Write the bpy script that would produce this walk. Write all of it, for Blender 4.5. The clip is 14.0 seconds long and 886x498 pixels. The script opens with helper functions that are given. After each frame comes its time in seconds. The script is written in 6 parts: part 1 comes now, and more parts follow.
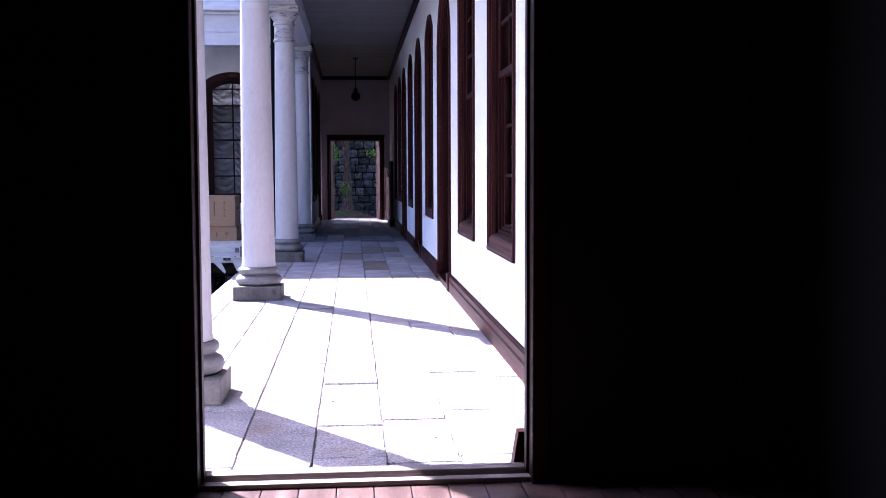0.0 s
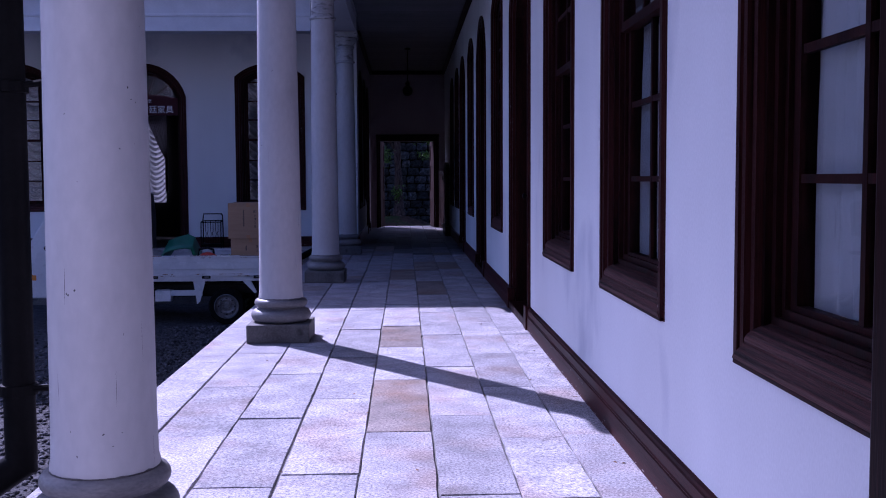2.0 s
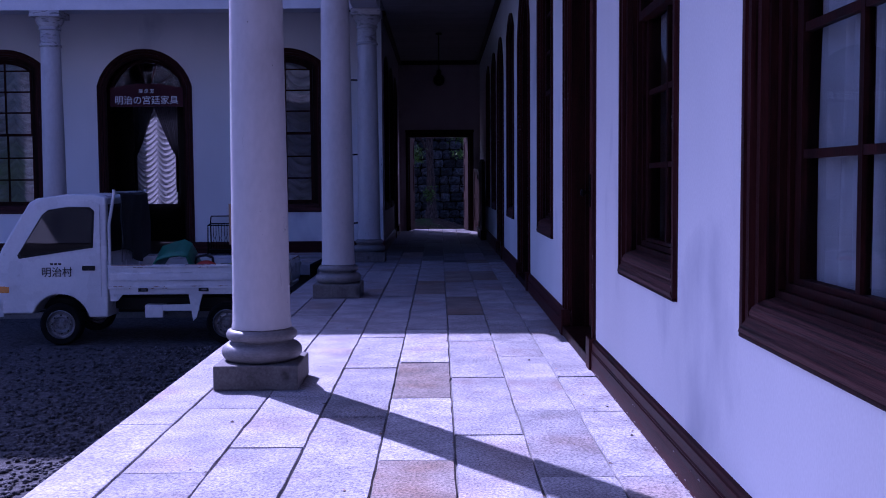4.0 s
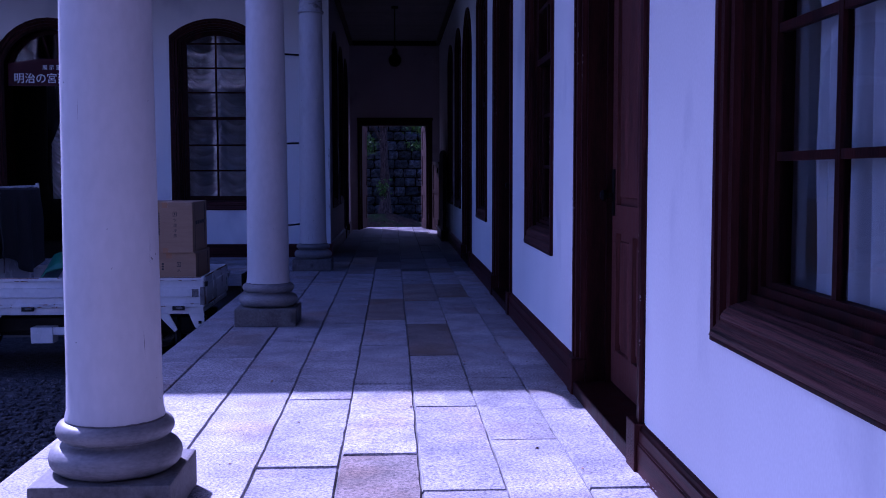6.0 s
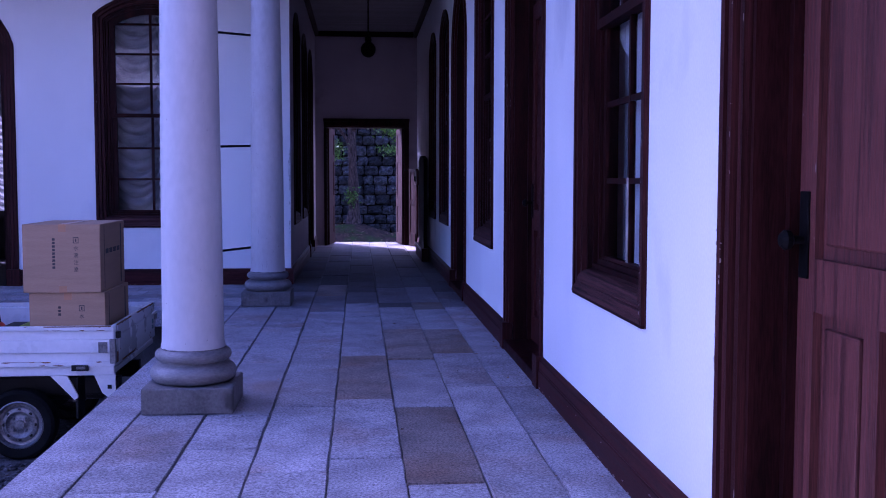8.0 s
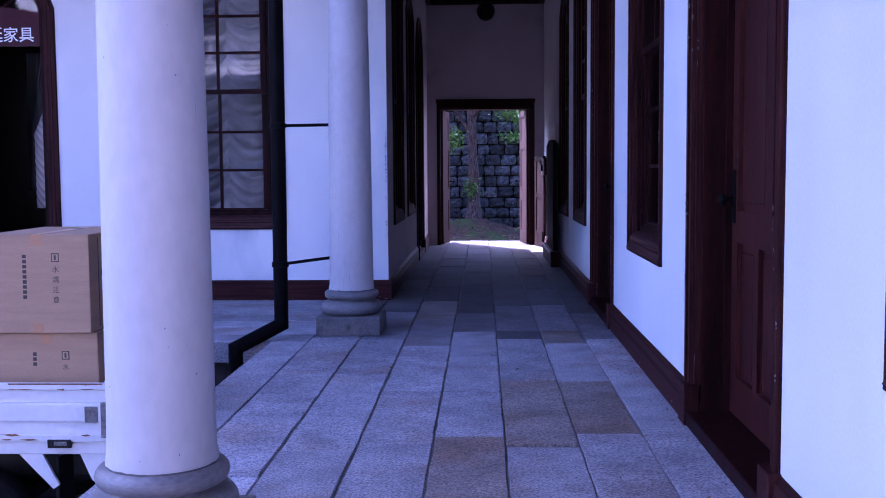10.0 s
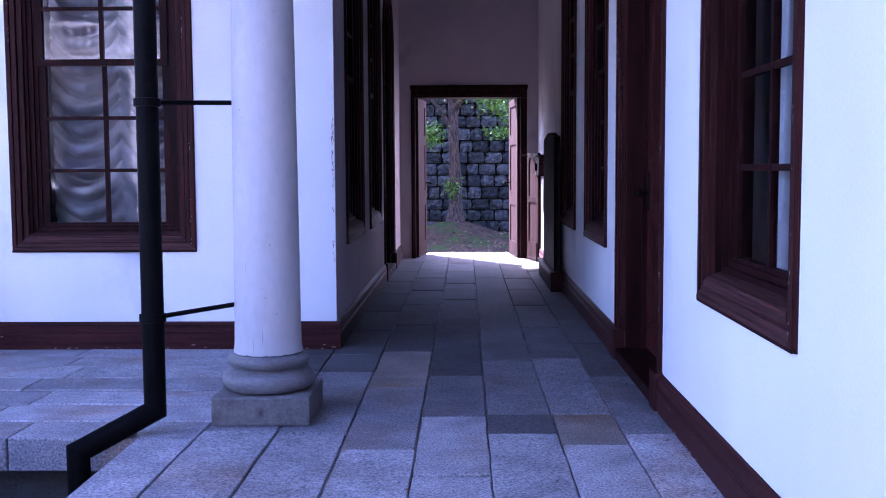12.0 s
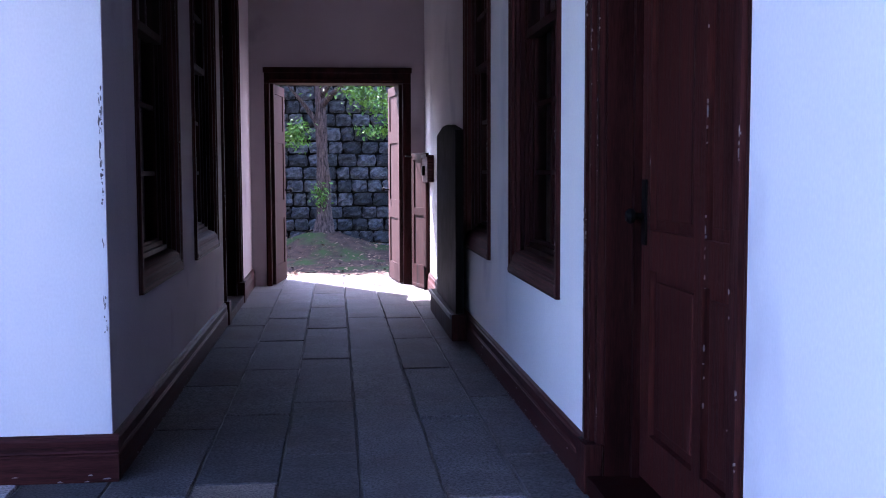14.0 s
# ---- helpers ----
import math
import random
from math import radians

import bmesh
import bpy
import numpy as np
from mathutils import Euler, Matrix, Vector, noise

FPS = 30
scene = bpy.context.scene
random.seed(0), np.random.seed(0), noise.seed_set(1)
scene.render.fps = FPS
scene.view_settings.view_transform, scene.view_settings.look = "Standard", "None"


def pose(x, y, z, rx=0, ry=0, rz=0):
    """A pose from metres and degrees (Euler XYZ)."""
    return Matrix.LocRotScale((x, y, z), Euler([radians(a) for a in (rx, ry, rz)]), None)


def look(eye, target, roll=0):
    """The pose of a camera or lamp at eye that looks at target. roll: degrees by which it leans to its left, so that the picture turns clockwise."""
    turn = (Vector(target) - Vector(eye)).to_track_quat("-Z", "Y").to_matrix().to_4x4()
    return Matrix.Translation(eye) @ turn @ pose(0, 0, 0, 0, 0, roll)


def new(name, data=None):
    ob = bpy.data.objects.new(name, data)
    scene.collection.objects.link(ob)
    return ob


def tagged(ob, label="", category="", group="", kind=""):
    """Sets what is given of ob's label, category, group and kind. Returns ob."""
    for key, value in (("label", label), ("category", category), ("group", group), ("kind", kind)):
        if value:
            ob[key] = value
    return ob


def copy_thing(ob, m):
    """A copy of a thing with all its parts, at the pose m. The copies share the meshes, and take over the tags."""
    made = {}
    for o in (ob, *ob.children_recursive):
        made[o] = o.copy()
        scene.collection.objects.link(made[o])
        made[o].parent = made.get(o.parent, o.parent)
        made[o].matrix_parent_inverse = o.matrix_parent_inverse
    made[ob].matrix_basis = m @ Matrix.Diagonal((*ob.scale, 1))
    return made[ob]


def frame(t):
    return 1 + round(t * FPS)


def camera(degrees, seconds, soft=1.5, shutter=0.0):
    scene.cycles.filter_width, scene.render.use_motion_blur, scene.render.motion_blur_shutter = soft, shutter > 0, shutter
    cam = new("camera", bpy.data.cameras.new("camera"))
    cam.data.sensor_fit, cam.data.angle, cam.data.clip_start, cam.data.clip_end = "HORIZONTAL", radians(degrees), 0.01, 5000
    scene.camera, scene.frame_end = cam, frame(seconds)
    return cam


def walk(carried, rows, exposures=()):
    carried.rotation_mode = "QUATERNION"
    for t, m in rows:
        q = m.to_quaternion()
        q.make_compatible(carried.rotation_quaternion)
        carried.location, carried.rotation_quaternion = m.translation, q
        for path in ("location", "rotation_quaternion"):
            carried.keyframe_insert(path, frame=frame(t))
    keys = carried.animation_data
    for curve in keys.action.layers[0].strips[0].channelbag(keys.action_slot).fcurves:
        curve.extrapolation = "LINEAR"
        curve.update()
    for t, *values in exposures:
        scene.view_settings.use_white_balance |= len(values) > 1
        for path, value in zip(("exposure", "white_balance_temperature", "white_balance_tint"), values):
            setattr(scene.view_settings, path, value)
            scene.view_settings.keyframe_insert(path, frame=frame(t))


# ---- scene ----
cam = camera(46.5, 14.0, soft=1.0)
EXPOSURES = [(0.0, 2.78, 5400, 34), (0.5, 2.18, 5320, 35), (1.0, 1.42, 5130, 37), (1.5, 1.0, 4930, 42), (2.0, 0.72, 4760, 47), (2.7, 0.55, 4690, 53),
             (5.0, 0.88, 4450, 60), (6.0, 0.90, 4390, 62), (6.6, 1.12, 4420, 64), (7.05, 1.30, 4460, 64), (7.5, 1.95, 4560, 66), (9.0, 2.88, 4700, 60), (11.5, 3.96, 5080, 46), (12.5, 4.12, 5170, 42), (14.0, 4.08, 5340, 33)]
PATH = [
    (0, (-0.108, 0.007, 1.271), (0.065, 1.994, 1.128), -0.2),
    (0.5, (-0.121, 0.673, 1.278), (0.051, 2.661, 1.138), -0.1),
    (1, (-0.12, 1.334, 1.268), (0.043, 3.323, 1.13), -0.0),
    (1.5, (-0.112, 1.944, 1.272), (0.021, 3.934, 1.131), -0.2),
    (2, (-0.095, 2.579, 1.271), (-0.022, 4.573, 1.135), -0.3),
    (2.5, (-0.072, 3.161, 1.26), (-0.036, 5.157, 1.125), -0.4),
    (5, (-0.018, 5.777, 1.169), (-0.014, 7.773, 1.04), -0.4),
    (5.5, (-0.035, 6.38, 1.195), (0.005, 8.374, 1.051), -0.3),
    (6, (-0.072, 7.032, 1.218), (0.025, 9.024, 1.072), -0.1),
    (6.5, (-0.1, 7.687, 1.247), (0.038, 9.677, 1.105), 0.1),
    (7, (-0.13, 8.331, 1.276), (0.032, 10.32, 1.142), 0.1),
    (7.5, (-0.145, 8.988, 1.262), (0.023, 10.976, 1.131), 0.2),
    (8, (-0.162, 9.657, 1.272), (0.0, 11.646, 1.137), 0.1),
    (8.5, (-0.134, 10.313, 1.263), (-0.039, 12.306, 1.12), -0.1),
    (9, (-0.099, 10.961, 1.239), (-0.131, 12.955, 1.088), -0.5),
    (11.5, (-0.058, 14.314, 1.265), (-0.148, 16.306, 1.113), -0.4),
    (12, (-0.074, 14.999, 1.268), (-0.117, 16.993, 1.112), -0.3),
    (12.5, (-0.067, 15.732, 1.26), (-0.044, 17.726, 1.105), -0.2),
    (13, (-0.075, 16.443, 1.253), (0.06, 18.433, 1.109), 0.0),
    (13.5, (-0.064, 17.178, 1.27), (0.119, 19.163, 1.116), -0.0),
    (14, (-0.054, 17.894, 1.272), (0.152, 19.877, 1.122), -0.2),
]
walk(cam, [(t, look(eye, target, roll)) for t, eye, target, roll in PATH],
     EXPOSURES)


# ---- light ----
SUN_AZ = (-0.592, 0.806)      # horizontal way towards the sun
SUN_EL = radians(45.0)
world = bpy.data.worlds.new("sky")
scene.world = world
world.use_nodes = True
wn = world.node_tree.nodes
sky = wn.new("ShaderNodeTexSky")
sky.sky_type = "NISHITA"
sky.sun_disc = False
sky.sun_elevation = SUN_EL
sky.sun_rotation = math.atan2(SUN_AZ[0], SUN_AZ[1])
sky.air_density, sky.dust_density, sky.ozone_density = 1.0, 2.5, 2.5
wn["Background"].inputs["Strength"].default_value = 0.086
world.node_tree.links.new(sky.outputs[0], wn["Background"].inputs[0])
sun = new("sun", bpy.data.lights.new("sun", "SUN"))
sun.data.energy, sun.data.angle, sun.data.color = 5.0, radians(0.53), (1.0, 0.90, 0.78)
sun.matrix_world = look((SUN_AZ[0] * 20, SUN_AZ[1] * 20, 20 * math.tan(SUN_EL)), (0, 0, 0))


# ---- materials ----
def nodes(name):
    m = bpy.data.materials.new(name)
    m.use_nodes = True
    return m, m.node_tree.nodes, m.node_tree.links, m.node_tree.nodes["Principled BSDF"]


def surface(name, dark, light, rough=0.6, scale=8.0, fine=60.0, bump=0.15, depth=0.004, stretch=(1, 1, 1), metal=0.0, per_object=0.0, island=0.0,
            stain=None, stain_at=0.62, stain_scale=1.3, rough_vary=0.12, spec=0.5, sharp=0.16):
    """Two scales of noise between two colours, fine relief, and if wanted a stain and a shift from piece to piece."""
    m, n, l, p = nodes(name)
    co = n.new("ShaderNodeTexCoord")
    mp = n.new("ShaderNodeMapping")
    mp.inputs["Scale"].default_value = stretch
    l.new(co.outputs["Object"], mp.inputs[0])
    vec = mp.outputs[0]
    info = None
    if per_object:
        info = n.new("ShaderNodeObjectInfo")
        off = n.new("ShaderNodeVectorMath")
        off.operation = "MULTIPLY_ADD"
        l.new(info.outputs["Random"], off.inputs[0])
        off.inputs[1].default_value = (37, 91, 53)
        l.new(vec, off.inputs[2])
        vec = off.outputs[0]
    big = n.new("ShaderNodeTexNoise")
    big.inputs["Scale"].default_value, big.inputs["Detail"].default_value = scale, 5
    small = n.new("ShaderNodeTexNoise")
    small.inputs["Scale"].default_value, small.inputs["Detail"].default_value = fine, 3
    l.new(vec, big.inputs["Vector"])
    l.new(vec, small.inputs["Vector"])
    mixf = n.new("ShaderNodeMath")
    mixf.operation = "MULTIPLY_ADD"
    l.new(big.outputs["Fac"], mixf.inputs[0])
    mixf.inputs[1].default_value = 0.6
    sm = n.new("ShaderNodeMath")
    sm.operation = "MULTIPLY"
    l.new(small.outputs["Fac"], sm.inputs[0])
    sm.inputs[1].default_value = 0.4
    l.new(sm.outputs[0], mixf.inputs[2])
    ramp = n.new("ShaderNodeValToRGB")
    ramp.color_ramp.elements[0].position, ramp.color_ramp.elements[1].position = 0.5 - sharp, 0.5 + sharp
    ramp.color_ramp.elements[0].color, ramp.color_ramp.elements[1].color = (*dark, 1), (*light, 1)
    l.new(mixf.outputs[0], ramp.inputs[0])
    col = ramp.outputs[0]
    if stain:
        st = n.new("ShaderNodeTexNoise")
        st.inputs["Scale"].default_value, st.inputs["Detail"].default_value = stain_scale, 6
        l.new(vec, st.inputs["Vector"])
        sr = n.new("ShaderNodeMapRange")
        sr.inputs["From Min"].default_value, sr.inputs["From Max"].default_value = stain_at, stain_at + 0.14
        l.new(st.outputs["Fac"], sr.inputs["Value"])
        mx = n.new("ShaderNodeMix")
        mx.data_type = "RGBA"
        l.new(sr.outputs[0], mx.inputs["Factor"])
        l.new(col, mx.inputs["A"])
        mx.inputs["B"].default_value = (*stain, 1)
        col = mx.outputs["Result"]
    if per_object or island:
        hs = n.new("ShaderNodeHueSaturation")
        r = n.new("ShaderNodeMapRange")
        a = per_object or island
        r.inputs["To Min"].default_value, r.inputs["To Max"].default_value = 1 - a, 1 + a
        if info:
            l.new(info.outputs["Random"], r.inputs["Value"])
        else:
            g = n.new("ShaderNodeNewGeometry")
            l.new(g.outputs["Random Per Island"], r.inputs["Value"])
        l.new(r.outputs[0], hs.inputs["Value"])
        l.new(col, hs.inputs["Color"])
        col = hs.outputs[0]
    l.new(col, p.inputs["Base Color"])
    rr = n.new("ShaderNodeMapRange")
    rr.inputs["To Min"].default_value, rr.inputs["To Max"].default_value = rough - rough_vary, rough + rough_vary
    l.new(big.outputs["Fac"], rr.inputs["Value"])
    l.new(rr.outputs[0], p.inputs["Roughness"])
    p.inputs["Metallic"].default_value = metal
    p.inputs["Specular IOR Level"].default_value = spec
    if bump:
        b = n.new("ShaderNodeBump")
        b.inputs["Strength"].default_value, b.inputs["Distance"].default_value = bump, depth
        l.new(mixf.outputs[0], b.inputs["Height"])
        l.new(b.outputs[0], p.inputs["Normal"])
    return m


plaster = surface("white_plaster", (0.64, 0.65, 0.67), (0.75, 0.76, 0.78), 0.75, 1.2, 120, 0.15, 0.002, (1, 1, 0.6), stain=(0.45, 0.47, 0.53), stain_at=0.60, stain_scale=1.1, spec=0.15)
wood = surface("red_brown_painted_wood", (0.006, 0.0020, 0.0020), (0.026, 0.0070, 0.0066), 0.5, 3, 40, 0.4, 0.003, (4, 4, 0.4), stain=(0.005, 0.002, 0.002), stain_at=0.58, stain_scale=2.5, spec=0.05, sharp=0.10)
wood_worn = surface("worn_red_brown_paint", (0.010, 0.0033, 0.0033), (0.052, 0.0155, 0.0143), 0.5, 4, 40, 0.6, 0.003, (15, 15, 0.4), stain=(0.30, 0.26, 0.25), stain_at=0.73, stain_scale=6, spec=0.06, sharp=0.14)
base_wood = surface("worn_red_brown_baseboard_paint", (0.016, 0.0052, 0.0052), (0.062, 0.0185, 0.0175), 0.5, 4, 45, 0.4, 0.003, (0.4, 8, 8), stain=(0.02, 0.012, 0.011), stain_at=0.6, stain_scale=2, spec=0.06, sharp=0.14)
sill_wood = surface("weathered_brown_sill", (0.007, 0.0027, 0.0026), (0.085, 0.034, 0.032), 0.55, 5, 30, 1.0, 0.006, (0.25, 22, 22), spec=0.10, sharp=0.09)
door_wood = surface("grained_door_wood", (0.014, 0.0040, 0.0038), (0.066, 0.0175, 0.0150), 0.45, 3, 30, 0.6, 0.005, (16, 16, 0.45), stain=(0.009, 0.003, 0.003), stain_at=0.62, stain_scale=2.5, spec=0.07, sharp=0.13)


def granite_material(name, low, high, warm, warm_at, vary):
    """Speckled granite: coarse crystals, soft clouds, iron stains, and a tone of its own for each slab."""
    m, n, l, p = nodes(name)
    co = n.new("ShaderNodeTexCoord")
    info = n.new("ShaderNodeObjectInfo")
    off = n.new("ShaderNodeVectorMath")
    off.operation = "MULTIPLY_ADD"
    l.new(info.outputs["Random"], off.inputs[0])
    off.inputs[1].default_value = (37, 91, 53)
    l.new(co.outputs["Object"], off.inputs[2])

    def tex(scale, detail, rough=0.55):
        t = n.new("ShaderNodeTexNoise")
        t.inputs["Scale"].default_value, t.inputs["Detail"].default_value, t.inputs["Roughness"].default_value = scale, detail, rough
        l.new(off.outputs[0], t.inputs["Vector"])
        return t

    grain, cloud, iron_t = tex(85, 4, 0.7), tex(4, 5), tex(1.6, 5)
    ramp = n.new("ShaderNodeValToRGB")
    e = ramp.color_ramp.elements
    e[0].position, e[1].position = 0.34, 0.64
    e[0].color, e[1].color = (*low, 1), (*high, 1)
    l.new(grain.outputs["Fac"], ramp.inputs[0])
    cl = n.new("ShaderNodeMapRange")
    cl.inputs["From Min"].default_value, cl.inputs["From Max"].default_value = 0.3, 0.7
    cl.inputs["To Min"].default_value, cl.inputs["To Max"].default_value = 0.66, 1.2
    l.new(cloud.outputs["Fac"], cl.inputs["Value"])
    mul = n.new("ShaderNodeMix")
    mul.data_type, mul.blend_type = "RGBA", "MULTIPLY"
    mul.inputs["Factor"].default_value = 1.0
    l.new(ramp.outputs[0], mul.inputs["A"])
    comb = n.new("ShaderNodeCombineColor")
    for k in range(3):
        l.new(cl.outputs[0], comb.inputs[k])
    l.new(comb.outputs[0], mul.inputs["B"])
    ir = n.new("ShaderNodeMapRange")
    ir.inputs["From Min"].default_value, ir.inputs["From Max"].default_value = warm_at, warm_at + 0.16
    ir.inputs["To Max"].default_value = 0.75
    l.new(iron_t.outputs["Fac"], ir.inputs["Value"])
    mx = n.new("ShaderNodeMix")
    mx.data_type, mx.blend_type = "RGBA", "MULTIPLY"
    l.new(ir.outputs[0], mx.inputs["Factor"])
    l.new(mul.outputs["Result"], mx.inputs["A"])
    mx.inputs["B"].default_value = (*warm, 1)
    hs = n.new("ShaderNodeHueSaturation")
    r = n.new("ShaderNodeMapRange")
    r.inputs["To Min"].default_value, r.inputs["To Max"].default_value = 1 - vary, 1 + vary
    l.new(info.outputs["Random"], r.inputs["Value"])
    l.new(r.outputs[0], hs.inputs["Value"])
    l.new(mx.outputs["Result"], hs.inputs["Color"])
    l.new(hs.outputs[0], p.inputs["Base Color"])
    rr = n.new("ShaderNodeMapRange")
    rr.inputs["To Min"].default_value, rr.inputs["To Max"].default_value = 0.55, 0.85
    p.inputs["Specular IOR Level"].default_value = 0.22
    l.new(cloud.outputs["Fac"], rr.inputs["Value"])
    l.new(rr.outputs[0], p.inputs["Roughness"])
    b = n.new("ShaderNodeBump")
    b.inputs["Strength"].default_value, b.inputs["Distance"].default_value = 0.3, 0.003
    l.new(grain.outputs["Fac"], b.inputs["Height"])
    b2 = n.new("ShaderNodeBump")
    b2.inputs["Strength"].default_value, b2.inputs["Distance"].default_value = 0.35, 0.015
    l.new(cloud.outputs["Fac"], b2.inputs["Height"])
    l.new(b.outputs[0], b2.inputs["Normal"])
    l.new(b2.outputs[0], p.inputs["Normal"])
    return m


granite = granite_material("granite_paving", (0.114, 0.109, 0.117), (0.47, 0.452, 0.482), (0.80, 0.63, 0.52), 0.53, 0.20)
# granite darkened in steps to paint the passage shade, with more brown stains
granite_mid = granite_material("part_shaded_granite_paving", (0.07, 0.067, 0.072), (0.31, 0.297, 0.318), (0.78, 0.62, 0.52), 0.52, 0.25)
granite_dark = granite_material("dark_and_shaded_granite", (0.022, 0.0205, 0.0215), (0.15, 0.141, 0.146), (0.74, 0.58, 0.48), 0.48, 0.28)
granite_brown = granite_material("iron_stained_granite", (0.072, 0.062, 0.057), (0.33, 0.282, 0.252), (0.82, 0.58, 0.42), 0.46, 0.12)
joint = surface("grey_mortar_bed", (0.03, 0.029, 0.028), (0.27, 0.26, 0.245), 0.9, 3, 90, 0.5, 0.004)
plinth_stone = surface("worn_grey_plinth_stone", (0.068, 0.062, 0.059), (0.175, 0.165, 0.157), 0.75, 6, 70, 0.6, 0.006, per_object=0.12, stain=(0.055, 0.048, 0.045), stain_at=0.58, stain_scale=6)
base_paint = surface("grey_painted_moulding", (0.085, 0.082, 0.083), (0.215, 0.207, 0.206), 0.5, 5, 45, 0.3, 0.003, (1, 1, 3.0), stain=(0.42, 0.41, 0.40), stain_at=0.65, stain_scale=4, sharp=0.18)
shaft_paint = surface("chipped_white_column_paint", (0.40, 0.39, 0.395), (0.50, 0.49, 0.49), 0.6, 1.6, 30, 0.08, 0.002, (1, 1, 0.5), stain=(0.31, 0.285, 0.275), stain_at=0.56, stain_scale=2.4, sharp=0.20)
capital_paint = surface("weathered_capital_paint", (0.27, 0.26, 0.262), (0.48, 0.47, 0.47), 0.65, 4, 40, 0.25, 0.003, (1, 1, 3), stain=(0.10, 0.094, 0.094), stain_at=0.54, stain_scale=8)
bare_wood = surface("worn_bare_threshold", (0.10, 0.085, 0.082), (0.34, 0.30, 0.29), 0.5, 4, 40, 0.5, 0.004, (0.6, 9, 9))
chip_dark = surface("dark_chipped_ground", (0.05, 0.045, 0.045), (0.15, 0.14, 0.14), 0.8, 9, 60, 0.1, 0.002)
chip_paint = surface("bare_pale_undercoat", (0.13, 0.11, 0.105), (0.30, 0.27, 0.26), 0.8, 9, 60, 0.1, 0.002)
white_trim = surface("white_painted_timber", (0.54, 0.54, 0.56), (0.64, 0.64, 0.66), 0.55, 4, 60, 0.15, 0.002)
# grey darker than the boards' white, putting the passage's dimness into the colour
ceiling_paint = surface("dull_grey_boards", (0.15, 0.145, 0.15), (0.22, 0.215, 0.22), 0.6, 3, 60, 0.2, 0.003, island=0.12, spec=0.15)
gravel = surface("dark_gravel", (0.012, 0.012, 0.013), (0.115, 0.113, 0.118), 0.95, 22, 60, 1.0, 0.04, spec=0.15)
earth = surface("leaf_littered_earth", (0.022, 0.014, 0.010), (0.11, 0.065, 0.045), 0.95, 6, 70, 1.0, 0.03, stain=(0.035, 0.065, 0.014), stain_at=0.5, stain_scale=1.2, spec=0.2)
stone = surface("dark_wall_stone", (0.006, 0.0062, 0.0072), (0.085, 0.087, 0.095), 0.36, 3.0, 26, 1.0, 0.09, per_object=0.75, rough_vary=0.2, spec=0.35, sharp=0.11)
wall_gap = surface("dark_earth_gap", (0.003, 0.003, 0.003), (0.008, 0.008, 0.007), 0.95)
bark = surface("grey_brown_bark", (0.016, 0.011, 0.010), (0.125, 0.088, 0.078), 0.9, 9, 60, 1.0, 0.04, (3, 3, 0.6), spec=0.15, sharp=0.11)
floor_wood = surface("worn_floorboards", (0.05, 0.027, 0.024), (0.16, 0.10, 0.085), 0.4, 3, 40, 0.3, 0.003, (6, 0.5, 6), per_object=0.15)
# hall and room surfaces: their darkness is put into a near-black colour
dark_room = surface("near_black_room_darkness", (0.005, 0.0045, 0.0045), (0.009, 0.008, 0.0075), 0.85, 3, 40, 0.1, spec=0.15)
truck_paint = surface("scuffed_white_truck_paint", (0.56, 0.57, 0.59), (0.66, 0.67, 0.68), 0.28, 2, 30, 0.03, 0.001, stain=(0.34, 0.32, 0.32), stain_at=0.68, stain_scale=6, rough_vary=0.08)
black_plastic = surface("black_plastic", (0.004, 0.004, 0.0045), (0.011, 0.011, 0.012), 0.5, 6, 60, 0.1, spec=0.2)
rubber = surface("tyre_rubber", (0.0025, 0.0025, 0.003), (0.008, 0.008, 0.008), 0.85, 10, 80, 0.4, spec=0.1)
steel = surface("dull_silver_steel", (0.06, 0.06, 0.066), (0.24, 0.24, 0.25), 0.5, 8, 60, 0.15, metal=0.6)
rust = surface("rusty_metal", (0.10, 0.04, 0.02), (0.25, 0.12, 0.06), 0.8, 14, 60, 0.4, metal=0.2)
iron = surface("black_painted_iron", (0.0018, 0.0018, 0.002), (0.006, 0.0056, 0.006), 0.55, 6, 70, 0.2, spec=0.04)
card = surface("brown_corrugated_card", (0.30, 0.19, 0.11), (0.37, 0.24, 0.145), 0.8, 3, 50, 0.08, 0.002, (1, 1, 8))
tape = surface("brown_tape", (0.34, 0.17, 0.07), (0.40, 0.20, 0.09), 0.3, 4, 40, 0.02)
ink = surface("dark_ink", (0.03, 0.025, 0.02), (0.05, 0.04, 0.035), 0.7, 4, 40, 0.0)
white_ink = surface("white_lettering", (0.72, 0.72, 0.74), (0.80, 0.80, 0.82), 0.5, 4, 40, 0.0)
banner = surface("dark_crimson_board", (0.035, 0.0025, 0.008), (0.05, 0.004, 0.011), 0.5, 3, 40, 0.03, spec=0.2)
green_plastic = surface("green_plastic", (0.008, 0.10, 0.055), (0.015, 0.15, 0.085), 0.45, 5, 50, 0.1)
red_plastic = surface("red_plastic", (0.42, 0.03, 0.015), (0.55, 0.05, 0.02), 0.35, 5, 50, 0.03)
lime = surface("lime_green_plastic", (0.25, 0.40, 0.03), (0.32, 0.50, 0.05), 0.45, 5, 50, 0.03)
lace = surface("white_curtain_cloth", (0.62, 0.62, 0.64), (0.80, 0.80, 0.82), 0.9, 4, 200, 0.2, 0.002)
cloth = surface("white_curtain_lining", (0.40, 0.40, 0.42), (0.55, 0.55, 0.57), 0.9, 4, 200, 0.2, 0.002)
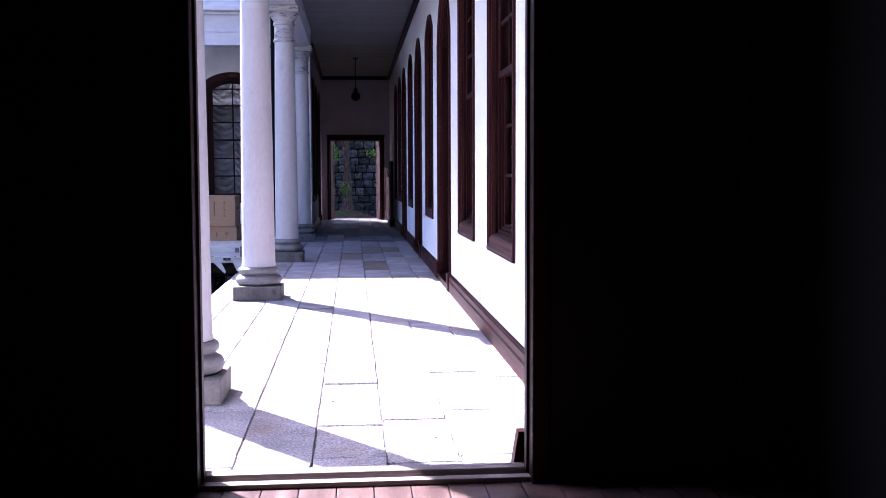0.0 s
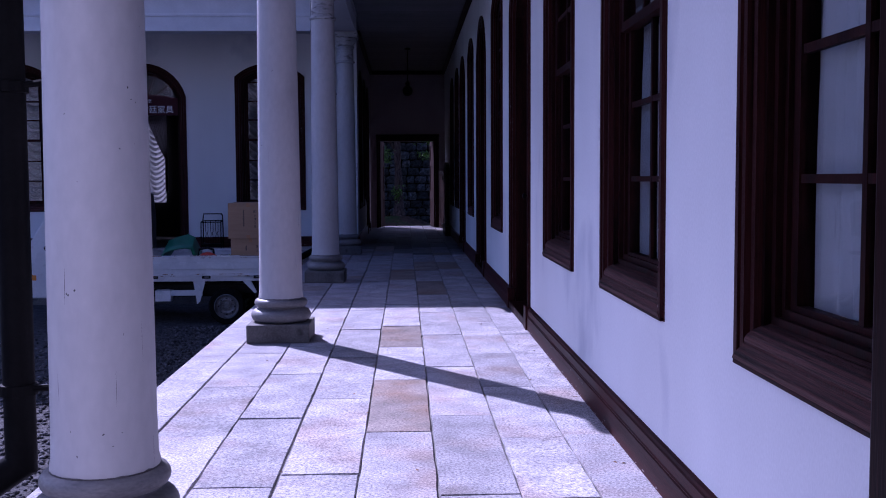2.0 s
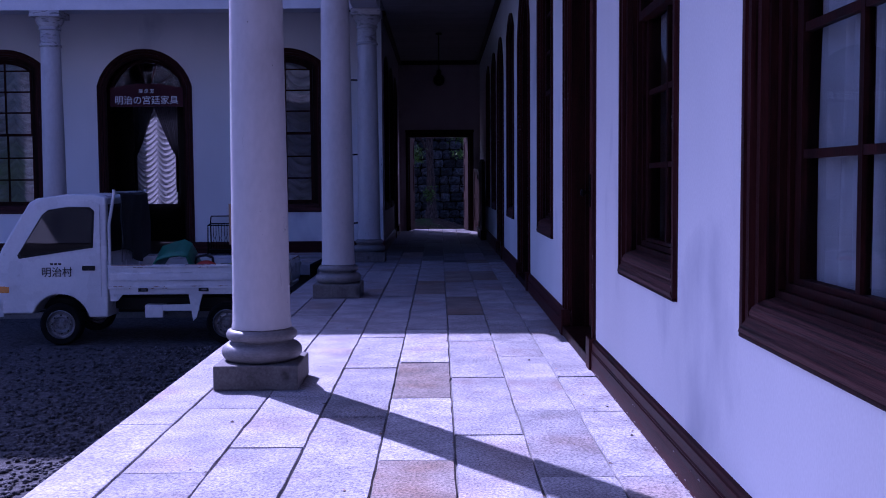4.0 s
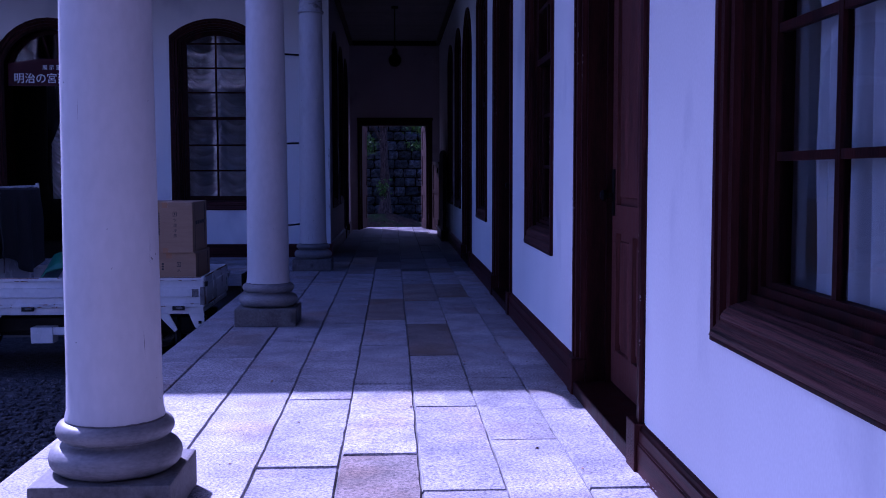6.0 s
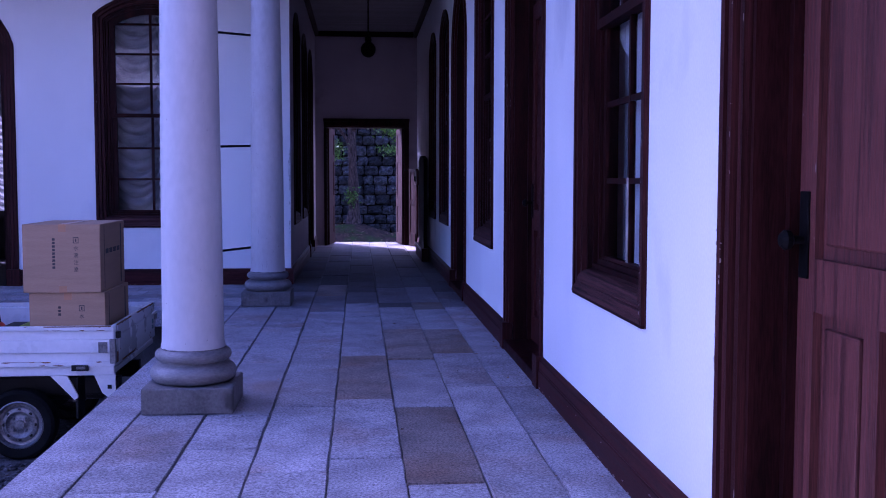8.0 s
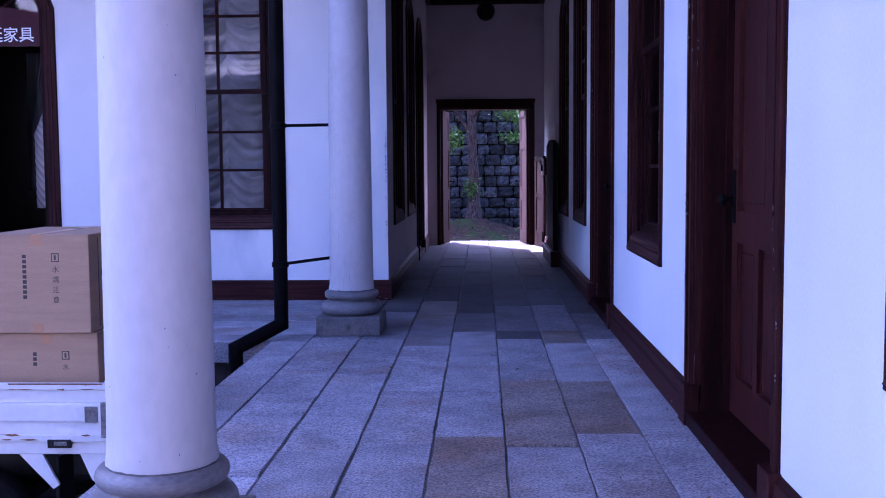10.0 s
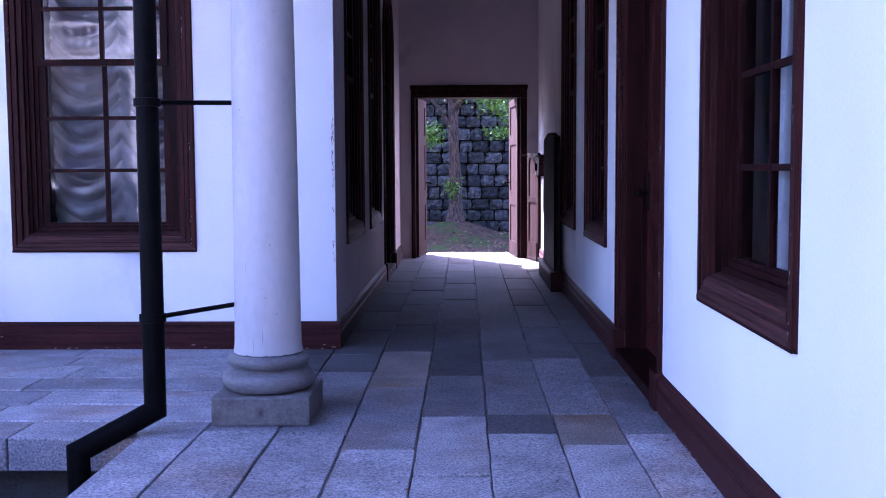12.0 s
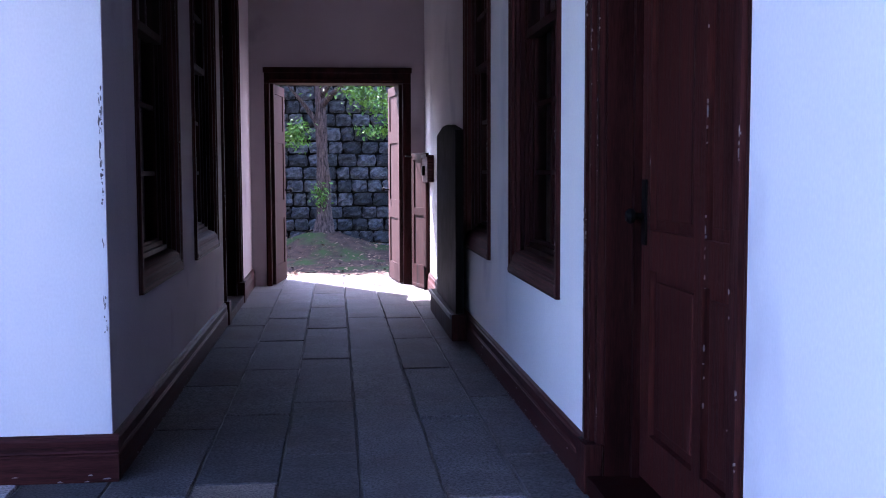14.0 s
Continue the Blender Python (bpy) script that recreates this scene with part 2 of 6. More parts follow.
# white silk with the dimness behind glass put into its colour
swag_cloth = surface("dimmed_white_silk", (0.13, 0.13, 0.14), (0.27, 0.27, 0.285), 0.5, 4, 120, 0.1, 0.002)
# plaster copy for the passage; its deep shade is put into the grey
end_plaster = surface("shade_greyed_pinkish_plaster", (0.35, 0.30, 0.318), (0.43, 0.375, 0.395), 0.75, 1.2, 100, 0.15, 0.002, stain=(0.26, 0.22, 0.235), stain_at=0.6, stain_scale=1.5, spec=0.12)
_n, _l = lace.node_tree.nodes, lace.node_tree.links
_p, _out = _n["Principled BSDF"], _n["Material Output"]
_t = _n.new("ShaderNodeBsdfTranslucent")
_t.inputs[0].default_value = (0.20, 0.20, 0.215, 1)
_mx = _n.new("ShaderNodeMixShader")
_mx.inputs[0].default_value = 0.4
_l.new(_p.outputs[0], _mx.inputs[1])
_l.new(_t.outputs[0], _mx.inputs[2])
_l.new(_mx.outputs[0], _out.inputs["Surface"])
drape = surface("dark_grey_drape", (0.05, 0.05, 0.055), (0.11, 0.105, 0.11), 0.9, 4, 100, 0.2)
_n, _l = drape.node_tree.nodes, drape.node_tree.links
_t = _n.new("ShaderNodeBsdfTranslucent")
_t.inputs[0].default_value = (0.5, 0.49, 0.52, 1)
_mx = _n.new("ShaderNodeMixShader")
_mx.inputs[0].default_value = 0.6
_l.new(_n["Principled BSDF"].outputs[0], _mx.inputs[1])
_l.new(_t.outputs[0], _mx.inputs[2])
_l.new(_mx.outputs[0], _n["Material Output"].inputs["Surface"])
drape_dark = surface("dark_grey_canvas", (0.010, 0.010, 0.012), (0.03, 0.03, 0.034), 0.9, 5, 90, 0.3)
leaf = surface("green_leaves", (0.034, 0.095, 0.010), (0.14, 0.27, 0.035), 0.5, 3, 20, 0.0, island=0.5, spec=0.35)
litter = surface("fallen_leaves", (0.05, 0.025, 0.014), (0.30, 0.19, 0.12), 0.9, 3, 20, 0.0, island=0.8)
amber = surface("amber_lens", (0.6, 0.22, 0.03), (0.7, 0.28, 0.05), 0.2, 4, 40, 0.0)
sticker_teal = surface("teal_sticker", (0.03, 0.16, 0.17), (0.05, 0.22, 0.23), 0.4, 5, 50, 0.0)


def glass_material(name, tint, wave, ior=1.52):
    """Thin glass: it lets light straight through, and its gloss follows Fresnel; old panes are slightly wavy."""
    m, n, l, p = nodes(name)
    n.remove(p)
    clear = n.new("ShaderNodeBsdfTransparent")
    clear.inputs[0].default_value = (*tint, 1)
    gloss = n.new("ShaderNodeBsdfGlossy")
    gloss.inputs["Roughness"].default_value = 0.0
    fr = n.new("ShaderNodeFresnel")
    fr.inputs["IOR"].default_value = ior
    mix = n.new("ShaderNodeMixShader")
    w = n.new("ShaderNodeTexNoise")
    w.inputs["Scale"].default_value = 3.0
    b = n.new("ShaderNodeBump")
    b.inputs["Strength"].default_value, b.inputs["Distance"].default_value = wave, 0.01
    co = n.new("ShaderNodeTexCoord")
    l.new(co.outputs["Object"], w.inputs["Vector"])
    l.new(w.outputs["Fac"], b.inputs["Height"])
    l.new(b.outputs[0], gloss.inputs["Normal"])
    l.new(fr.outputs[0], mix.inputs[0])
    l.new(clear.outputs[0], mix.inputs[1])
    l.new(gloss.outputs[0], mix.inputs[2])
    l.new(mix.outputs[0], n["Material Output"].inputs["Surface"])
    return m


glass = glass_material("old_wavy_glass", (0.94, 0.96, 0.97), 0.015)
smoked = glass_material("truck_window_glass", (0.10, 0.12, 0.125), 0.02, 1.5)
clear_glass, _n, _l, _p = nodes("clear_inner_face_of_glass")
_t = _n.new("ShaderNodeBsdfTransparent")
_t.inputs[0].default_value = (0.96, 0.97, 0.98, 1)
_l.new(_t.outputs[0], _n["Material Output"].inputs["Surface"])


def glaze(ob):
    """Keep the gloss to a pane's outer face; the other faces are clear."""
    front = min(v.co.y for v in ob.data.vertices)
    ob.data.materials.append(clear_glass)
    for f in ob.data.polygons:
        if any(ob.data.vertices[i].co.y > front + 0.0005 for i in f.vertices):
            f.material_index = 1
    ob.visible_shadow = False
    return ob



# ---- building blocks ----
def add_box(bm, x0, x1, y0, y1, z0, z1, bevel=0.0):
    v = [bm.verts.new((x, y, z)) for z in (z0, z1) for y in (y0, y1) for x in (x0, x1)]
    fs = [bm.faces.new([v[i] for i in q]) for q in ((0, 2, 3, 1), (4, 5, 7, 6), (0, 1, 5, 4), (2, 6, 7, 3), (0, 4, 6, 2), (1, 3, 7, 5))]
    if bevel:
        es = list({e for f in fs for e in f.edges})
        bmesh.ops.bevel(bm, geom=es, offset=bevel, segments=2, affect="EDGES", profile=0.6)
    return v


def prism(bm, poly, y0, y1):
    """A flat outline in x and z, given depth from y0 to y1."""
    a = [bm.verts.new((x, y0, z)) for x, z in poly]
    b = [bm.verts.new((x, y1, z)) for x, z in poly]
    bm.faces.new(a)
    bm.faces.new(b[::-1])
    for i in range(len(poly)):
        j = (i + 1) % len(poly)
        bm.faces.new((a[j], a[i], b[i], b[j]))


def lathe(bm, profile, seg=40, cx=0.0, cy=0.0, cap=True):
    rings = [[bm.verts.new((cx + r * math.cos(2 * math.pi * i / seg), cy + r * math.sin(2 * math.pi * i / seg), z)) for i in range(seg)] for r, z in profile]
    for a, b in zip(rings, rings[1:]):
        for i in range(seg):
            bm.faces.new((a[i], a[(i + 1) % seg], b[(i + 1) % seg], b[i]))
    if cap:
        bm.faces.new(rings[0][::-1])
        bm.faces.new(rings[-1])


def tube(bm, points, r, seg=10):
    """A round bar along a line of points."""
    pts = [Vector(p) for p in points]
    rings = []
    for i, p in enumerate(pts):
        d = (pts[min(i + 1, len(pts) - 1)] - pts[max(i - 1, 0)]).normalized()
        side = d.cross(Vector((0.13, 0.21, 0.97)) if abs(d.z) < 0.9 else Vector((0.97, 0.2, 0.1))).normalized()
        up = d.cross(side)
        rad = r[i] if isinstance(r, (list, tuple)) else r
        rings.append([bm.verts.new(p + rad * (math.cos(2 * math.pi * k / seg) * side + math.sin(2 * math.pi * k / seg) * up)) for k in range(seg)])
    for a, b in zip(rings, rings[1:]):
        for i in range(seg):
            bm.faces.new((a[i], a[(i + 1) % seg], b[(i + 1) % seg], b[i]))
    bm.faces.new(rings[0][::-1])
    bm.faces.new(rings[-1])


def mitred_pipe(bm, points, r, seg=20):
    """A round pipe with sharp mitred elbows along a line of points."""
    pts = [Vector(p) for p in points]
    dirs = [(b - a).normalized() for a, b in zip(pts, pts[1:])]
    side = dirs[0].cross(Vector((0.97, 0.2, 0.1))).normalized()
    up = dirs[0].cross(side)
    cur = [pts[0] + r * (math.cos(2 * math.pi * k / seg) * side + math.sin(2 * math.pi * k / seg) * up) for k in range(seg)]
    rings = [[bm.verts.new(c) for c in cur]]
    for i, d in enumerate(dirs):
        n = (d + dirs[i + 1]).normalized() if i + 1 < len(dirs) else d
        cur = [c + d * ((pts[i + 1] - c).dot(n) / d.dot(n)) for c in cur]
        rings.append([bm.verts.new(c) for c in cur])
    for a, b in zip(rings, rings[1:]):
        for i in range(seg):
            bm.faces.new((a[i], a[(i + 1) % seg], b[(i + 1) % seg], b[i]))
    bm.faces.new(rings[0][::-1])
    bm.faces.new(rings[-1])


def part(name, bm, material, parent=None, label="", smooth=False):
    bmesh.ops.recalc_face_normals(bm, faces=bm.faces)
    me = bpy.data.meshes.new(name)
    bm.to_mesh(me)
    bm.free()
    me.materials.append(material)
    if smooth:
        me.shade_smooth()
        me.set_sharp_from_angle(angle=radians(38))
    ob = new(name, me)
    ob.parent = parent
    if label:
        tagged(ob, label)
    return ob


def thing(name, m, label, category, group="", kind=""):
    ob = new(name)
    ob.empty_display_size = 0.1
    ob.matrix_world = m
    return tagged(ob, label, category, group, kind)


def box_part(name, dims, material, parent=None, label="", bevel=0.0):
    bm = bmesh.new()
    add_box(bm, *dims, bevel)
    return part(name, bm, material, parent, label)


class Arch:
    """An opening with an arched head: half its width, foot, crown and the arc's rise."""

    def __init__(self, hw, zb, zt, rise):
        self.hw, self.zb, self.zt = hw, zb, zt
        self.radius = (hw * hw + rise * rise) / (2 * rise)
        self.zc = zt - self.radius

    def line(self, inset, foot=None, n=14):
        hw, r = self.hw - inset, self.radius - inset
        a = math.asin(min(1.0, hw / r))
        zb = self.zb + inset if foot is None else foot
        arc = [(r * math.sin(a - 2 * a * i / n), self.zc + r * math.cos(a - 2 * a * i / n)) for i in range(n + 1)]
        return [(-hw, zb), (hw, zb), *arc]

    def head(self, x, inset=0.0):
        r = self.radius - inset
        return self.zc + math.sqrt(max(0.0, r * r - x * x))


def ring(bm, outer, inner, y0, y1, open_foot=False):
    """A frame between two outlines of as many points."""
    n = len(outer)
    o = [[bm.verts.new((x, y, z)) for x, z in outer] for y in (y0, y1)]
    i = [[bm.verts.new((x, y, z)) for x, z in inner] for y in (y0, y1)]
    for k in range(n):
        j = (k + 1) % n
        if open_foot and k == 0:
            continue
        bm.faces.new((o[0][k], o[0][j], i[0][j], i[0][k]))
        bm.faces.new((o[1][j], o[1][k], i[1][k], i[1][j]))
        bm.faces.new((o[0][j], o[0][k], o[1][k], o[1][j]))
        bm.faces.new((i[0][k], i[0][j], i[1][j], i[1][k]))


def wall_with_openings(name, m, u0, u1, z0, z1, thick, holes, material, label):
    """holes: (centre, Arch). The wall's face is its local y = 0, and it goes back to y = thick."""
    bm = bmesh.new()
    u = u0
    for c, a in sorted(holes, key=lambda h: h[0]):
        prism(bm, [(u, z0), (c - a.hw, z0), (c - a.hw, z1), (u, z1)], 0, thick)
        if a.zb > z0 + 0.01:
            prism(bm, [(c - a.hw, z0), (c + a.hw, z0), (c + a.hw, a.zb), (c - a.hw, a.zb)], 0, thick)
        arc = a.line(0)[2:]
        for (xa, za), (xb, zb) in zip(arc, arc[1:]):
            prism(bm, [(c + xb, zb), (c + xa, za), (c + xa, z1), (c + xb, z1)], 0, thick)
        u = c + a.hw
    prism(bm, [(u, z0), (u1, z0), (u1, z1), (u, z1)], 0, thick)
    ob = part(name, bm, material)
    ob.matrix_world = m
    return tagged(ob, label, "wall", kind="structure")


WIN = Arch(0.655, 0.69, 3.45, 0.25)
DOOR = Arch(0.80, 0.0, 3.45, 0.62)
WIN_HOLE = Arch(0.60, 0.745, 3.395, 0.235)
DOOR_HOLE = Arch(0.745, 0.0, 3.395, 0.585)
FACE = 0.950          # plaster face of the long wall
CORNER = -0.985       # plaster face of the passage's other wall
WING = 22.21          # plaster face of the wing
END = 29.5            # end wall of the passage
EAST = pose(FACE, 0, 0, 0, 0, -90)     # local x runs to -y, local y goes into the wall
WEST = pose(CORNER, 0, 0, 0, 0, 90)    # local x runs to +y
NORTH = pose(0, WING, 0)

win_y = (5.10, 7.335, 9.58, 14.22, 18.82, 23.10, 25.20)
door_y = (11.935, 16.60, 21.125)

# ---- ground and large structure ----
GROUND = -0.80
# unseen hill ring, added to block low sky light
bm = bmesh.new()
belt = []
for i in range(241):
    a = 2 * math.pi * i / 240
    r0 = 62 + 3 * noise.noise((math.cos(a) * 9, math.sin(a) * 9, 1))
    top = 5 + 2 * noise.noise((math.cos(a) * 14, math.sin(a) * 14, 4)) + 1.2 * noise.noise((math.cos(a) * 60, math.sin(a) * 60, 7))
    col = []
    for j in range(9):
        s_ = j / 8
        rr = r0 + 9 * s_ ** 2 + 1.6 * noise.noise((a * 40, s_ * 9, 2))
        col.append(bm.verts.new((rr * math.cos(a), 15 + rr * math.sin(a), GROUND + (top - GROUND) * s_)))
    belt.append(col)
for a, b in zip(belt, belt[1:]):
    for j in range(8):
        bm.faces.new((a[j], b[j], b[j + 1], a[j + 1]))
tagged(part("backdrop", bm, leaf), "added ring of unseen wooded hills that cuts off low sky", "woods", kind="structure")
bm = bmesh.new()
add_box(bm, -2500, 2500, -2500, 2500, GROUND - 0.4, GROUND)
ground = tagged(part("ground", bm, gravel), "dark gravel courtyard ground", "ground", kind="structure")

wall_with_openings("wall_east", EAST, -32.0, -3.85, 0.0, 8.3, 0.42, [(-y, WIN_HOLE) for y in win_y] + [(-y, DOOR_HOLE) for y in door_y], plaster,
                   "white plastered wall with tall arched windows and doors")
# the wall below the floor line, down to the ground
tagged(box_part("foundation", (-1.5, 0.94, 4.0, 30.6, GROUND, -0.14), plinth_stone), "grey stone base under the paved walkway", "foundation", kind="structure")
tagged(box_part("foundation", (-16.0, -1.5, 19.95, 22.2, GROUND, -0.14), plinth_stone), "grey stone base under the wing's veranda", "foundation", kind="structure")

wing_wins = (-2.62, -7.34, -9.70, -14.4)
wing_doors = (-4.98, -12.05)
wall_with_openings("wall_north", NORTH, -16.0, CORNER, 0.0, 8.0, 0.42, [(x, WIN_HOLE) for x in wing_wins] + [(x, DOOR_HOLE) for x in wing_doors], plaster,
                   "white plastered wing wall with arched windows and door")
west_wins = (23.53, 25.47)
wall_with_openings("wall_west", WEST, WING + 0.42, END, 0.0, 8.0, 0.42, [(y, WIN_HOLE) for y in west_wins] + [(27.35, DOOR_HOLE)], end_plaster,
                   "plaster passage wall with deep shade put into its grey")
# end wall with its doorway
bm = bmesh.new()
prism(bm, [(CORNER, 0), (-0.79, 0), (-0.79, 2.29), (CORNER, 2.29)], 0, 0.3)
prism(bm, [(0.73, 0), (FACE, 0), (FACE, 2.29), (0.73, 2.29)], 0, 0.3)
prism(bm, [(CORNER, 2.29), (FACE, 2.29), (FACE, 8.0), (CORNER, 8.0)], 0, 0.3)
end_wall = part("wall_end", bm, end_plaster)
end_wall.matrix_world = pose(0, END, 0)
tagged(end_wall, "pinkish plaster end wall round the open doorway, greyed to paint its shade", "wall", kind="structure")

# thin added sheet that carries the painted shade round the corner
box_part("corner_return", (CORNER - 0.02, CORNER + 0.003, WING + 0.006, WING + 0.425, 0.0, 4.06), end_plaster, end_wall, "thin sheet carrying the painted shade round the corner").matrix_parent_inverse = end_wall.matrix_world.inverted()

# ceilings
bm = bmesh.new()
y = 4.05
while y < 30.0:
    add_box(bm, -0.92 if y < WING else CORNER, FACE, y, y + 0.115, 4.06, 4.10)
    y += 0.12
add_box(bm, -0.92, FACE, 4.0, WING, 4.085, 4.2)
add_box(bm, CORNER, FACE, WING, 30.2, 4.085, 4.2)
tagged(part("ceiling", bm, ceiling_paint), "dull grey boarded veranda ceiling", "ceiling", kind="structure")
bm = bmesh.new()
add_box(bm, -16.0, -0.95, 20.45, WING, 4.06, 4.2)
tagged(part("ceiling", bm, ceiling_paint), "dull grey boarded ceiling of the wing's veranda", "ceiling", kind="structure")
for nm, d in (("trim", (FACE - 0.07, FACE, 4.01, 29.5, 3.96, 4.06)), ("trim", (CORNER, CORNER + 0.07, WING + 0.02, 29.5, 3.96, 4.06)), ("trim", (CORNER + 0.07, FACE - 0.07, END - 0.07, END, 3.96, 4.06))):
    tagged(box_part(nm, d, wood, bevel=0.015), "dark brown ceiling moulding", "trim", kind="structure")

# beams and cornices over the columns
def entablature(name, m, u0, u1):
    ob = thing(name, m, "white painted beam and cornice over the columns", "beam", kind="structure")
    box_part("beam", (u0, u1, -0.19, 0.19, 3.74, 4.30), white_trim, ob)
    box_part("fascia", (u0, u1, -0.215, 0.215, 3.98, 4.03), white_trim, ob, bevel=0.008)
    box_part("moulding", (u0, u1, -0.26, 0.26, 4.30, 4.36), white_trim, ob, bevel=0.012)
    box_part("cornice", (u0, u1, -0.40, 0.30, 4.36, 4.46), white_trim, ob, bevel=0.015)
    return ob


COL_X = -1.09
col_ys = (5.97, 10.81, 15.48, 20.24)
entablature("beam", pose(COL_X, 0, 0, 0, 0, -90), -20.05, -4.0)
entablature("beam", pose(0, 20.24, 0), -16.0, -0.90)

# upper floors and roofs, which shade the courtyard
tagged(box_part("upper_floor", (-1.36, FACE, 4.0, 20.5, 4.47, 4.60), white_trim), "white upper veranda floor", "floor", kind="structure")
tagged(box_part("upper_floor", (-16.0, -0.95, 19.98, WING, 4.47, 4.60), white_trim), "white upper veranda floor of the wing", "floor", kind="structure")
tagged(box_part("roof", (-16.0, 12.0, 19.41, 31.0, 8.02, 8.30), black_plastic), "dark tiled roof over the wing", "roof", kind="structure")
tagged(box_part("roof", (-1.45, 9.0, 2.0, 19.6, 8.32, 8.55), black_plastic), "dark tiled roof over the long wall", "roof", kind="structure")

# rooms behind the openings, closed, unlit and painted near-black to look dark
def room(name, x0, x1, y0, y1, z0, z1, open_side):
    bm = bmesh.new()
    t = 0.1
    sides = {"x0": (x0 - t, x0, y0, y1, z0, z1), "x1": (x1, x1 + t, y0, y1, z0, z1), "y0": (x0, x1, y0 - t, y0, z0, z1), "y1": (x0, x1, y1, y1 + t, z0, z1),
             "z0": (x0, x1, y0, y1, z0 - t, z0), "z1": (x0, x1, y0, y1, z1, z1 + t)}
    for k, d in sides.items():
        if k != open_side:
            add_box(bm, *d)
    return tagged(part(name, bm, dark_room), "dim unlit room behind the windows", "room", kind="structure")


room("room_east", FACE + 0.42, 5.5, 3.9, 31.0, -0.05, 4.2, "x0")
bm = bmesh.new()
rx0, rx1, ry0, ry1 = -15.5, CORNER - 0.45, WING + 0.42, 27.1
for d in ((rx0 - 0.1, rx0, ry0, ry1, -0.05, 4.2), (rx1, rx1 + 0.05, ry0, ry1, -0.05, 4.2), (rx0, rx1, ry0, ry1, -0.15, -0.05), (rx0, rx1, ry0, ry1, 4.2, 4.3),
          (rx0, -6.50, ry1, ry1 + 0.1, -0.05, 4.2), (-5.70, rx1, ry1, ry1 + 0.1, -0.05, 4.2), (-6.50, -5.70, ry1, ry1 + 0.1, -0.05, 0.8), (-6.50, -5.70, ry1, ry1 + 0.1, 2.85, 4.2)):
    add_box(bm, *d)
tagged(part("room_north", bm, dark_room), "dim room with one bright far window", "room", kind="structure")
tagged(box_part("wall_inner", (CORNER - 0.9, CORNER - 0.8, WING + 0.43, END, 0, 4.1), dark_room), "inner wall painted near-black for dimness", "wall", kind="structure")

# hall from which the walk sets out
HALL = 3.85
DOORSTEP = 4.0
bm = bmesh.new()
prism(bm, [(-2.2, GROUND), (-0.705, GROUND), (-0.705, 3.0), (-2.2, 3.0)], HALL, DOORSTEP)
prism(bm, [(0.58, -0.1), (FACE, -0.1), (FACE, 3.0), (0.58, 3.0)], HALL, DOORSTEP)
prism(bm, [(-2.2, 3.0), (FACE, 3.0), (FACE, 8.0), (-2.2, 8.0)], HALL, DOORSTEP)
tagged(part("wall_south", bm, plaster), "white plastered wall round the hall's doorway", "wall", kind="structure")
bm = bmesh.new()
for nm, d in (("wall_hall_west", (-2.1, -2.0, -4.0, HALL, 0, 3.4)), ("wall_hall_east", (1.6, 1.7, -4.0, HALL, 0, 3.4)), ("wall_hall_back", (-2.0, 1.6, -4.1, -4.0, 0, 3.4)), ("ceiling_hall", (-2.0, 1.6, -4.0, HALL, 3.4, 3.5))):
    tagged(box_part(nm, d, dark_room), "hall surface painted near-black for its unlit look", "wall" if nm[0] == "w" else "ceiling", kind="structure")
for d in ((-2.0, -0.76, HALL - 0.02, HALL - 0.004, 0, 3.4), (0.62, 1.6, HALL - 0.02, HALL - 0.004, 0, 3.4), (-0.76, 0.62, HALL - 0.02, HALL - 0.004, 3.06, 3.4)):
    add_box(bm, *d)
tagged(part("wall_hall", bm, dark_room), "near-black hall walls and ceiling, darkness put into the colour", "wall", kind="structure")


